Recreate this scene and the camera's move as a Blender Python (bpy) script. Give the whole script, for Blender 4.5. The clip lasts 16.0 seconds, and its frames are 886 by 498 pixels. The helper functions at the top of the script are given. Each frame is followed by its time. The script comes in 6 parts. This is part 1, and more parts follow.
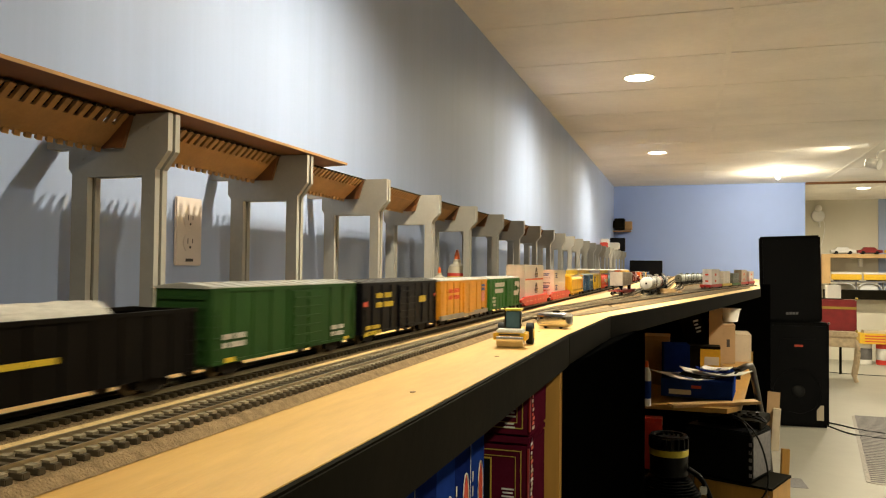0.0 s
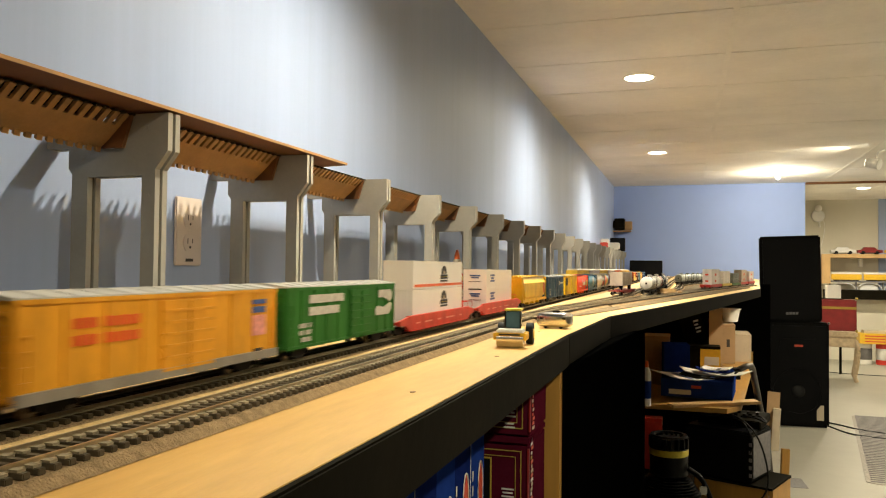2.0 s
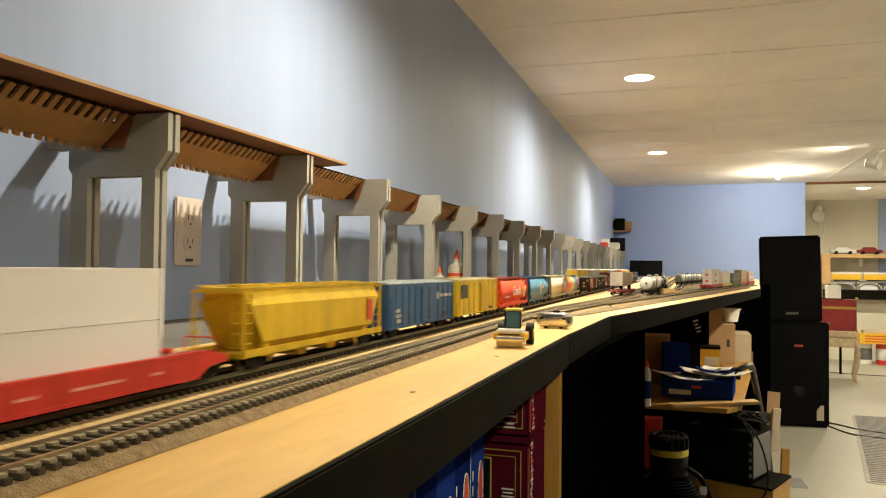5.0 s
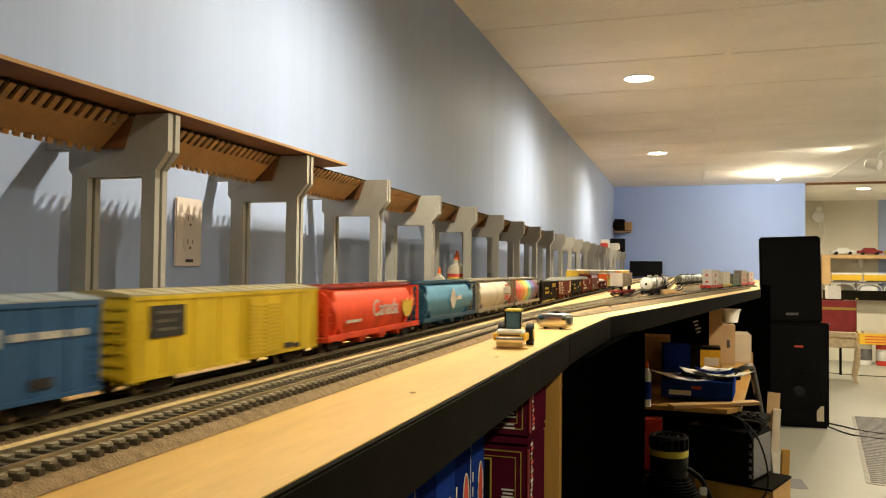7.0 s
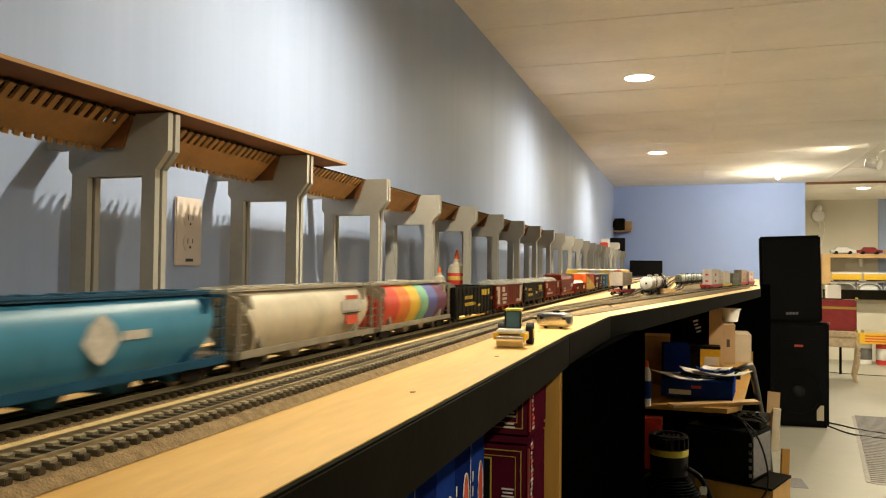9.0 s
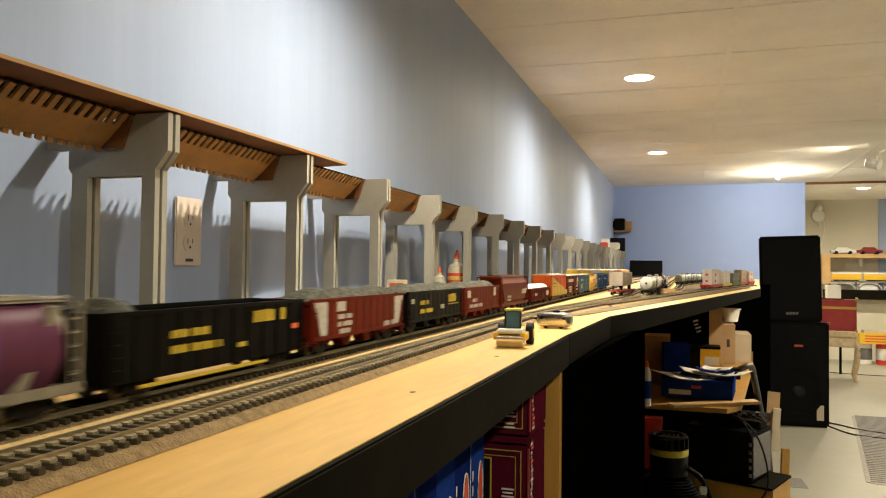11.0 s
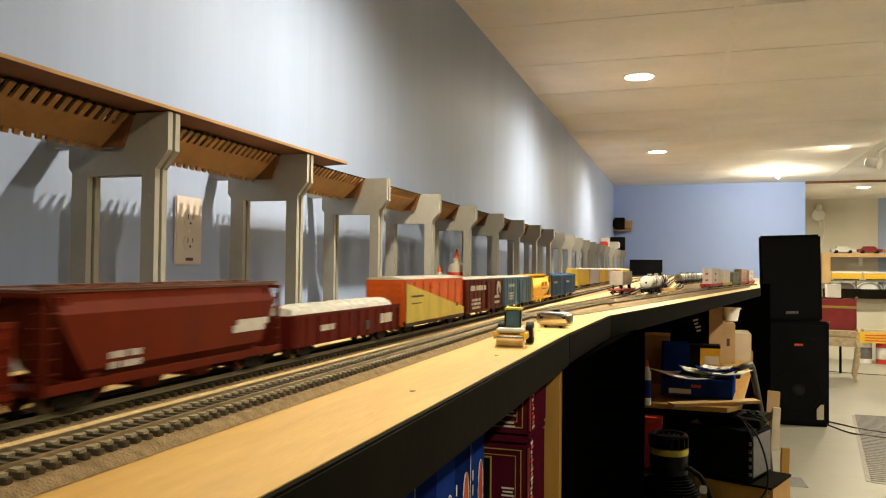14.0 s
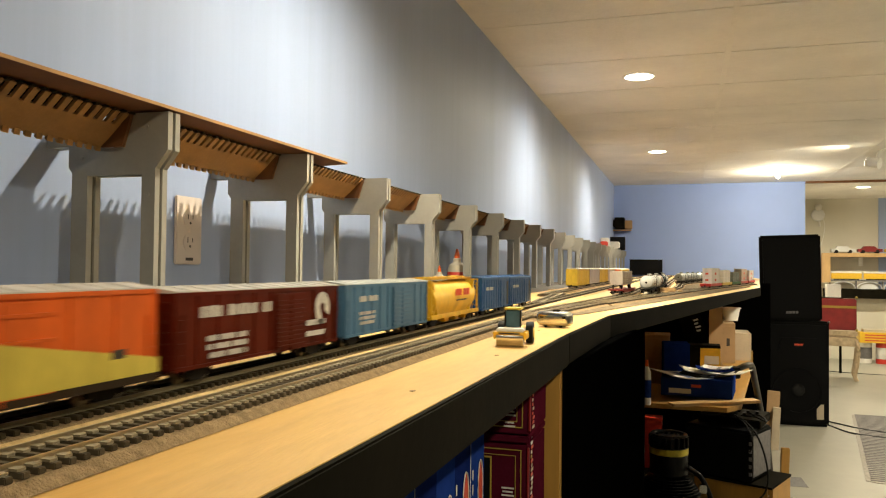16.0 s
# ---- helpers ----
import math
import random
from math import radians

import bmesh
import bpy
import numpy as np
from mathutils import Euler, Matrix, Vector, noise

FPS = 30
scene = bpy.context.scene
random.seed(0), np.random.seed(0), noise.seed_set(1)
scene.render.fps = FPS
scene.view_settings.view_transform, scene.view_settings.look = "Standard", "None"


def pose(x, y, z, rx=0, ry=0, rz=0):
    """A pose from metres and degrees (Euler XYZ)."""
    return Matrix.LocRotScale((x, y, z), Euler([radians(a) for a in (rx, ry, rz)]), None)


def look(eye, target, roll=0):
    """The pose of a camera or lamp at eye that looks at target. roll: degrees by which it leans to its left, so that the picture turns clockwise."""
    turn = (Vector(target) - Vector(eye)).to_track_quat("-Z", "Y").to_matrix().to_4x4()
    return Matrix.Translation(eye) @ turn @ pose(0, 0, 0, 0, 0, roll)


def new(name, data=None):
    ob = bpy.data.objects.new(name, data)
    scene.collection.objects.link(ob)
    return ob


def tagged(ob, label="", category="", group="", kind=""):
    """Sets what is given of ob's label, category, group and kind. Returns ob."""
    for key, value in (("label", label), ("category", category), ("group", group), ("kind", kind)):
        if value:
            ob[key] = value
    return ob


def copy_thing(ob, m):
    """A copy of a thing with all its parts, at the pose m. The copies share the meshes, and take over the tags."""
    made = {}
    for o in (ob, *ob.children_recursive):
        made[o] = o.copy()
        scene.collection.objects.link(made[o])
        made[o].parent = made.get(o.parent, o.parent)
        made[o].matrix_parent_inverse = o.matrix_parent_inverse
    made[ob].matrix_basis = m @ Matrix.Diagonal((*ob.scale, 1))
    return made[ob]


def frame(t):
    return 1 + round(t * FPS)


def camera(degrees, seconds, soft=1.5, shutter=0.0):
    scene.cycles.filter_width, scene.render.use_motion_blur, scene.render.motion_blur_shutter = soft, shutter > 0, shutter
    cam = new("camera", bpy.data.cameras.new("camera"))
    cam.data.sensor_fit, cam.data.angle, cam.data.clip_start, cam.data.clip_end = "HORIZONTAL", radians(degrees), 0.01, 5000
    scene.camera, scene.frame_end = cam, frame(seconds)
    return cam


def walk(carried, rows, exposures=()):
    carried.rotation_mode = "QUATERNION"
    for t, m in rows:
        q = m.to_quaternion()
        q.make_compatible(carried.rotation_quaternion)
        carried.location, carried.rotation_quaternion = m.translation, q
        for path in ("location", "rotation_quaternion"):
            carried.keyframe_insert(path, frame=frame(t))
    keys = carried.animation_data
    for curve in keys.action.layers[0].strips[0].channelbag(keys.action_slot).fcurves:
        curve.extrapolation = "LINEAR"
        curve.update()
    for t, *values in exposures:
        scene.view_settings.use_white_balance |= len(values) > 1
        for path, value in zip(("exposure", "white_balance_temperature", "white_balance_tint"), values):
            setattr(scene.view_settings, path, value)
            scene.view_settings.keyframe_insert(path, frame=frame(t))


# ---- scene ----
# A camera on a tripod beside a model railway; a slow sag of the head near the end.
EYE = (0.8018, 0.0, 1.15)
cam = camera(60.54, 16.0, 1.15, 0.7)


def eye_pose(dip=0.0):
    # dip: degrees by which the head sinks
    yaw, tilt, roll = 0.3099, 0.0246 - radians(dip), 0.0111
    ahead = Vector((-math.sin(yaw) * math.cos(tilt), math.cos(yaw) * math.cos(tilt), math.sin(tilt)))
    return look(EYE, Vector(EYE) + ahead) @ pose(0, 0, 0, 0, 0, math.degrees(roll))


walk(cam, [(0, eye_pose()), (6.5, eye_pose()), (7.2, eye_pose(-0.06)), (8.0, eye_pose()), (12.9, eye_pose()),
           (13.5, eye_pose(0.065)), (14.6, eye_pose(0.065)), (15.1, eye_pose(0.125)), (15.5, eye_pose(0.115)), (16.0, eye_pose(0.075))])

# ---- light ----
world = bpy.data.worlds.new("world")
scene.world = world
world.use_nodes = True
world.node_tree.nodes["Background"].inputs[0].default_value = (0.02, 0.02, 0.02, 1)
scene.view_settings.exposure = 0.48
CEIL = 2.12
WARM = (1.0, 0.90, 0.66)


def lamp(name, kind, place, target, power, colour=WARM, size=0.13, spread=150, angle=60, blend=0.6):
    data = bpy.data.lights.new(name, kind)
    data.energy, data.color = power, colour
    if kind == "AREA":
        data.shape, data.size, data.spread = "DISK", size, radians(spread)
    elif kind == "SPOT":
        data.spot_size, data.spot_blend, data.shadow_soft_size = radians(angle), blend, size
    else:
        data.shadow_soft_size = size
    ob = new(name, data)
    ob.matrix_world = look(place, target)
    return ob


# the row over the bench, then lamps out in the room
DOWN = [(0.574, 1.38, 130), (0.574, 3.917, 100), (0.574, 6.473, 104), (0.574, -1.17, 10),
        # x 2.15 and 3.0: unseen lamps, added as fill for wall and train
        (3.0, -1.17, 10), (3.0, 1.38, 20), (2.15, 3.917, 240), (3.0, 6.473, 240), (2.74, 9.75, 170), (4.6, 10.4, 120)]
for x, y, power in DOWN:
    lamp("downlight", "SPOT", (x, y, CEIL - 0.014), (x, y, 0), power, size=0.028, angle=150 if y < 2 else 172, blend=1.0)
# an invented spot out of view, added to brighten the passing train
TRAIN_FILL = ((1.60, -0.10, CEIL - 0.09), (0.62, 0.58, 1.08))
lamp("train_fill_spot", "SPOT", *TRAIN_FILL, 46, size=0.03, angle=44, blend=1.0)
# track heads that graze the ceiling
HEADS = [((2.10, 6.45, 1.985), (1.70, 6.75, 2.12)), ((2.27, 5.55, 1.985), (2.45, 6.1, 2.12)), ((2.27, 4.75, 1.985), (2.20, 4.25, 2.12))]
for place, aim in HEADS:
    lamp("track_spot", "SPOT", place, aim, 9, size=0.03, angle=75)
lamp("bare_bulb", "POINT", (1.65, 8.0, 2.035), (1.65, 8.0, 0), 30, size=0.03)


# ---- materials ----
def mat(name, base, rough=0.6, metal=0.0, vary=0.15, scale=30.0, bump=0.0, bscale=200.0, second=None, spec=0.5, stretch=None, emit=0.0, piece=0.0):
    m = bpy.data.materials.new(name)
    m.use_nodes = True
    nt = m.node_tree
    p = nt.nodes["Principled BSDF"]
    p.inputs["Roughness"].default_value, p.inputs["Metallic"].default_value = rough, metal
    p.inputs["Specular IOR Level"].default_value = spec
    tc = nt.nodes.new("ShaderNodeTexCoord")
    mp = nt.nodes.new("ShaderNodeMapping")
    if stretch:
        mp.inputs["Scale"].default_value = stretch
    nt.links.new(tc.outputs["Object"], mp.inputs[0])
    big, fine = nt.nodes.new("ShaderNodeTexNoise"), nt.nodes.new("ShaderNodeTexNoise")
    big.inputs["Scale"].default_value, fine.inputs["Scale"].default_value = scale, scale * 9
    big.inputs["Detail"].default_value = fine.inputs["Detail"].default_value = 4
    for n in (big, fine):
        nt.links.new(mp.outputs[0], n.inputs["Vector"])
    add = nt.nodes.new("ShaderNodeMath")
    add.operation = "MULTIPLY_ADD"
    add.inputs[1].default_value = 0.35
    nt.links.new(fine.outputs[0], add.inputs[0])
    nt.links.new(big.outputs[0], add.inputs[2])
    ramp = nt.nodes.new("ShaderNodeValToRGB")
    lo = second or tuple(c * (1 - vary) for c in base)
    hi = base if second else tuple(min(1, c * (1 + vary * 0.6)) for c in base)
    ramp.color_ramp.elements[0].position, ramp.color_ramp.elements[1].position = 0.45, 0.9
    ramp.color_ramp.elements[0].color, ramp.color_ramp.elements[1].color = (*lo, 1), (*hi, 1)
    nt.links.new(add.outputs[0], ramp.inputs[0])
    out = ramp.outputs[0]
    if piece:
        info = nt.nodes.new("ShaderNodeObjectInfo")
        hsv = nt.nodes.new("ShaderNodeHueSaturation")
        mr = nt.nodes.new("ShaderNodeMapRange")
        mr.inputs[3].default_value, mr.inputs[4].default_value = 1 - piece, 1 + piece
        nt.links.new(info.outputs["Random"], mr.inputs[0])
        nt.links.new(mr.outputs[0], hsv.inputs["Value"])
        nt.links.new(out, hsv.inputs["Color"])
        out = hsv.outputs[0]
    nt.links.new(out, p.inputs["Base Color"])
    if bump:
        t = nt.nodes.new("ShaderNodeTexNoise")
        t.inputs["Scale"].default_value = bscale
        t.inputs["Detail"].default_value = 5
        nt.links.new(mp.outputs[0], t.inputs["Vector"])
        b = nt.nodes.new("ShaderNodeBump")
        b.inputs["Strength"].default_value, b.inputs["Distance"].default_value = min(1, bump), 0.002
        nt.links.new(t.outputs[0], b.inputs["Height"])
        nt.links.new(b.outputs[0], p.inputs["Normal"])
    if emit:
        p.inputs["Emission Color"].default_value, p.inputs["Emission Strength"].default_value = (*WARM, 1), emit
    return m


M = dict(
    wall=mat("blue_paint", (0.345, 0.425, 0.64), 0.55, spec=0.3, vary=0.07, scale=1.0, bump=0.12, bscale=350, stretch=(1, 7, 0.3)),
    wall_far=mat("lavender_paint", (0.34, 0.46, 0.84), 0.6, spec=0.3, vary=0.04, scale=1.2, bump=0.12, bscale=350),
    beige=mat("beige_paint", (0.66, 0.62, 0.52), 0.6, vary=0.05, scale=1.0, bump=0.1, bscale=300),
    tile=mat("ceiling_tile", (0.88, 0.84, 0.79), 0.9, vary=0.07, scale=3, bump=1.0, bscale=70),
    tbar=mat("white_bar", (0.86, 0.82, 0.76), 0.5, vary=0.05),
    floor=mat("grey_floor_paint", (0.27, 0.255, 0.21), 0.38, vary=0.12, scale=1.5, bump=0.1, bscale=60),
    ply=mat("plywood", (0.84, 0.535, 0.17), 0.42, second=(0.60, 0.35, 0.100), scale=3.0, bump=0.12, bscale=90, stretch=(6, 1, 1)),
    deck_grey=mat("grey_deck_paint", (0.135, 0.125, 0.115), 0.7, spec=0.1, vary=0.25, scale=12, bump=0.15, bscale=120),
    knot=mat("ply_knot", (0.34, 0.19, 0.07), 0.6, vary=0.4, scale=400),
    upright=mat("stained_ply", (0.38, 0.20, 0.040), 0.5, vary=0.25, scale=5, stretch=(3, 1, 0.4)),
    black=mat("black_paint", (0.0085, 0.0070, 0.0042), 0.6, spec=0.02, vary=0.3, scale=15, bump=0.1, bscale=120),
    pit=mat("near_black_matte", (0.0012, 0.0012, 0.0012), 0.9, spec=0.0, vary=0.3, scale=15),
    cork=mat("ballast_cork", (0.40, 0.28, 0.155), 0.95, spec=0.1, second=(0.21, 0.145, 0.078), scale=220, bump=0.9, bscale=900),
    cork_pale=mat("pale_cork", (0.62, 0.44, 0.21), 0.9, spec=0.1, vary=0.2, scale=150, bump=0.4, bscale=500),
    tie=mat("tie_plastic", (0.042, 0.031, 0.015), 0.75, spec=0.15, vary=0.4, scale=120, piece=0.3),
    tie_grey=mat("tie_grey", (0.085, 0.066, 0.040), 0.8, spec=0.2, vary=0.35, scale=120, piece=0.25),
    rail=mat("nickel_rail", (0.55, 0.46, 0.32), 0.35, 0.9, vary=0.3, scale=60),
    plate_tan=mat("tie_plate", (0.30, 0.245, 0.155), 0.6, vary=0.3, scale=200),
    rail_dark=mat("weathered_rail", (0.24, 0.20, 0.12), 0.45, 0.6, vary=0.3, scale=60),
    pier=mat("grey_pier_paint", (0.32, 0.305, 0.272), 0.6, vary=0.10, scale=14, bump=0.12, bscale=200),
    spacer=mat("pier_core", (0.10, 0.085, 0.06), 0.8, vary=0.2),
    mdf=mat("hardboard", (0.165, 0.064, 0.018), 0.62, vary=0.18, scale=18, bump=0.15, bscale=300),
    mdf_light=mat("raw_hardboard", (0.42, 0.23, 0.08), 0.7, vary=0.18, scale=25, bump=0.15, bscale=300),
    plate=mat("almond_plastic", (0.66, 0.58, 0.54), 0.5, spec=0.25, vary=0.03),
    plate_dark=mat("slot_dark", (0.05, 0.04, 0.035), 0.5),
    lens=mat("lamp_lens", (0.9, 0.85, 0.75), 0.5, emit=14),
    face=mat("spot_face", (0.9, 0.85, 0.75), 0.5, emit=12),
    bulb=mat("bulb_glow", (0.9, 0.85, 0.75), 0.5, emit=60),
    chrome=mat("chrome", (0.62, 0.62, 0.62), 0.18, 1.0, vary=0.1),
    steel=mat("dull_steel", (0.16, 0.15, 0.14), 0.4, 0.9, vary=0.3, scale=40),
    yard=mat("yard_ballast", (0.25, 0.185, 0.115), 0.95, spec=0.1, second=(0.11, 0.085, 0.055), scale=60, bump=0.9, bscale=700),
    silver=mat("silver_toy", (0.74, 0.72, 0.68), 0.20, 1.0, vary=0.15, scale=90),
    rubber=mat("rubber", (0.010, 0.010, 0.010), 0.7, spec=0.2, vary=0.3),
    speaker=mat("speaker_carpet", (0.005, 0.005, 0.005), 0.8, spec=0.08, vary=0.4, scale=60, bump=0.5, bscale=500),
    grille=mat("speaker_grille", (0.004, 0.004, 0.0045), 0.5, spec=0.08, vary=0.3, scale=200, bump=0.4, bscale=700),
    white=mat("white_paint", (0.78, 0.76, 0.72), 0.45, vary=0.05, scale=40),
    cream=mat("cream_paint", (0.80, 0.74, 0.60), 0.45, vary=0.1, scale=40),
    paper=mat("paper", (0.70, 0.69, 0.66), 0.7, vary=0.08, scale=12),
    card=mat("cardboard", (0.42, 0.27, 0.14), 0.85, vary=0.12, scale=12),
    kraft=mat("kraft_beige", (0.50, 0.42, 0.31), 0.8, vary=0.1, scale=12),
    burgundy=mat("burgundy_card", (0.065, 0.006, 0.015), 0.42, spec=0.0, vary=0.25, scale=30),
    gold_print=mat("gold_label", (0.70, 0.46, 0.10), 0.5, vary=0.3, scale=200),
    glue=mat("glue_plastic", (0.52, 0.47, 0.38), 0.3, vary=0.12, scale=30),
    mat_grey=mat("pale_mat", (0.30, 0.275, 0.245), 0.85, vary=0.3, scale=60),
    gold=mat("gold_print", (0.34, 0.24, 0.03), 0.5),
    navy=mat("navy_card", (0.008, 0.018, 0.11), 0.5, spec=0.0, vary=0.25, scale=25),
    bluecard=mat("blue_card", (0.014, 0.038, 0.21), 0.5, spec=0.0, vary=0.2, scale=25),
    red=mat("red_paint", (0.55, 0.035, 0.02), 0.45, vary=0.12, scale=50),
    redcloth=mat("red_leather", (0.22, 0.012, 0.012), 0.5, vary=0.2, scale=15, bump=0.2),
    wood=mat("pine", (0.52, 0.33, 0.14), 0.55, vary=0.2, scale=10, stretch=(1, 1, 0.2)),
    decal_faint=mat("pink_lettering", (0.80, 0.32, 0.26), 0.6, vary=0.3, scale=400),
    carved=mat("pale_carved_wood", (0.50, 0.38, 0.24), 0.6, vary=0.25, scale=30),
    yellow=mat("yellow_plastic", (0.75, 0.46, 0.03), 0.45, vary=0.1, scale=50),
    orange=mat("orange_plastic", (0.80, 0.13, 0.02), 0.4, vary=0.05),
    tape=mat("yellow_tape", (0.62, 0.52, 0.05), 0.5, vary=0.2, scale=50),
    glass=mat("cab_glass", (0.05, 0.12, 0.15), 0.15, vary=0.2),
    clearish=mat("milky_plastic", (0.72, 0.72, 0.72), 0.35, vary=0.05),
    mat_mesh=mat("grey_mat", (0.16, 0.15, 0.15), 0.85, vary=0.3, scale=60),
    dark_tv=mat("black_gloss", (0.006, 0.006, 0.007), 0.35, spec=0.15),
    gravel=mat("ballast_load", (0.20, 0.195, 0.17), 0.95, spec=0.1, second=(0.065, 0.062, 0.052), scale=260, bump=1.0, bscale=500),
    whiteload=mat("white_gravel", (0.66, 0.63, 0.57), 0.95, vary=0.3, scale=260, bump=1.0, bscale=500),
    underframe=mat("underframe", (0.010, 0.008, 0.006), 0.7, spec=0.15, vary=0.3, scale=90),
    wheel=mat("wheel_steel", (0.22, 0.19, 0.15), 0.4, 0.8, vary=0.3, scale=150),
    boxwhite=mat("container_white", (0.86, 0.84, 0.82), 0.5, vary=0.04, scale=30, bump=0.03),
    decal=mat("white_decal", (0.60, 0.57, 0.52), 0.5, vary=0.25, scale=300),
    decal_y=mat("yellow_decal", (0.62, 0.45, 0.03), 0.5, vary=0.12, scale=300),
    decal_k=mat("black_decal", (0.02, 0.02, 0.02), 0.5),
    decal_r=mat("red_decal", (0.60, 0.07, 0.03), 0.5),
    decal_b=mat("blue_decal", (0.05, 0.10, 0.30), 0.5),
)
PAINT = {}


def paint(colour, rough=0.42):
    if max(colour) < 0.03:
        colour = tuple(c * 0.45 for c in colour)
    key = (colour, rough)
    if key not in PAINT:
        PAINT[key] = mat("car_paint", colour, rough, spec=0.06 if max(colour) < 0.03 else 0.07 if max(colour) < 0.2 else 0.22, vary=0.18, scale=38, bump=0.08, bscale=400, second=tuple(c * 0.62 + 0.002 for c in colour), stretch=(1, 1.4, 0.45))
    return PAINT[key]


# ---- mesh helpers ----
def box(bm, x0, x1, y0, y1, z0, z1, bevel=0.0, m=None):
    made = bmesh.ops.create_cube(bm, size=1.0, matrix=Matrix.Translation(((x0 + x1) / 2, (y0 + y1) / 2, (z0 + z1) / 2))
                                 @ Matrix.Diagonal((abs(x1 - x0), abs(y1 - y0), abs(z1 - z0), 1)))
    vs = made["verts"]
    if bevel:
        edges = list({e for v in vs for e in v.link_edges})
        out = bmesh.ops.bevel(bm, geom=edges, offset=bevel, segments=2, affect="EDGES", clamp_overlap=True)
        vs = list({v for f in out["faces"] for v in f.verts} | {v for v in vs if v.is_valid})
    if m is not None:
        bmesh.ops.transform(bm, matrix=m, verts=[v for v in vs if v.is_valid])
    return bm


def cyl(bm, a, b, r, r2=None, seg=16):
    a, b = Vector(a), Vector(b)
    d = b - a
    bmesh.ops.create_cone(bm, cap_ends=True, segments=seg, radius1=r, radius2=r if r2 is None else r2, depth=d.length,
                          matrix=Matrix.Translation((a + b) / 2) @ d.to_track_quat("Z", "Y").to_matrix().to_4x4())
    return bm


def ball(bm, c, r, sx=1, sy=1, sz=1, u=16, v=10):
    bmesh.ops.create_uvsphere(bm, u_segments=u, v_segments=v, radius=r, matrix=Matrix.Translation(c) @ Matrix.Diagonal((sx, sy, sz, 1)))
    return bm


def prism(bm, poly, axis, a, b):
    """A polygon in the plane across the axis, drawn out from a to b."""
    def put(p, q, s):
        return {"x": (s, p, q), "y": (p, s, q), "z": (p, q, s)}[axis]
    one = [bm.verts.new(put(p, q, a)) for p, q in poly]
    two = [bm.verts.new(put(p, q, b)) for p, q in poly]
    n = len(poly)
    faces = [bm.faces.new(one), bm.faces.new(two[::-1])]
    for i in range(n):
        faces.append(bm.faces.new((one[i], two[i], two[(i + 1) % n], one[(i + 1) % n])))
    bmesh.ops.recalc_face_normals(bm, faces=faces)
    return bm


def lathe(bm, profile, centre, seg=24, ring=False):
    rings = []
    for r, z in profile:
        rings.append([bm.verts.new((centre[0] + r * math.cos(2 * math.pi * i / seg), centre[1] + r * math.sin(2 * math.pi * i / seg), centre[2] + z)) for i in range(seg)])
    faces = []
    for p, q in zip(rings, rings[1:] + (rings[:1] if ring else [])):
        for i in range(seg):
            faces.append(bm.faces.new((p[i], p[(i + 1) % seg], q[(i + 1) % seg], q[i])))
    if not ring:
        faces += [bm.faces.new(rings[0][::-1]), bm.faces.new(rings[-1])]
    bmesh.ops.recalc_face_normals(bm, faces=faces)
    return bm


def tube(bm, points, r, seg=8):
    pts = [Vector(p) for p in points]
    rings = []
    for i, p in enumerate(pts):
        d = (pts[min(i + 1, len(pts) - 1)] - pts[max(i - 1, 0)]).normalized()
        side = d.cross(Vector((0, 0, 1)))
        side = side.normalized() if side.length > 0.01 else Vector((1, 0, 0))
        up = side.cross(d)
        rings.append([bm.verts.new(p + r * (math.cos(2 * math.pi * k / seg) * side + math.sin(2 * math.pi * k / seg) * up)) for k in range(seg)])
    for a, b in zip(rings, rings[1:]):
        for k in range(seg):
            bm.faces.new((a[k], a[(k + 1) % seg], b[(k + 1) % seg], b[k]))
    bm.faces.new(rings[0]), bm.faces.new(rings[-1][::-1])
    bmesh.ops.recalc_face_normals(bm, faces=bm.faces[:])
    return bm


def curve(points, steps=8):
    """A smooth line through the points."""
    pts = [Vector(p) for p in points]
    pts = [2 * pts[0] - pts[1], *pts, 2 * pts[-1] - pts[-2]]
    out = []
    for a, b, c, d in zip(pts, pts[1:], pts[2:], pts[3:]):
        for i in range(steps):
            t = i / steps
            out.append(0.5 * (2 * b + (c - a) * t + (2 * a - 5 * b + 4 * c - d) * t * t + (3 * b - a - 3 * c + d) * t ** 3))
    return out + [pts[-2]]


def mesh(name, bm, material, smooth=False):
    me = bpy.data.meshes.new(name)
    if smooth:
        for f in bm.faces:
            f.smooth = True
        for e in bm.edges:
            e.smooth = not (len(e.link_faces) == 2 and e.calc_face_angle(0) > 0.6)
    bm.to_mesh(me)
    bm.free()
    me.materials.append(material)
    return me


def part(name, bm, material, parent=None, label="", smooth=False):
    ob = new(name, mesh(name, bm, material, smooth))
    ob.parent = parent
    return tagged(ob, label)


def thing(name, label, category, at=None, group=""):
    ob = new(name)
    ob.empty_display_size = 0.02
    if at is not None:
        ob.matrix_basis = at
    return tagged(ob, label, category, group)


def B(*a, **k):
    return box(bmesh.new(), *a, **k)


def setting(name, bm, material, label):
    return tagged(part(name, bm, material), label, kind="structure")


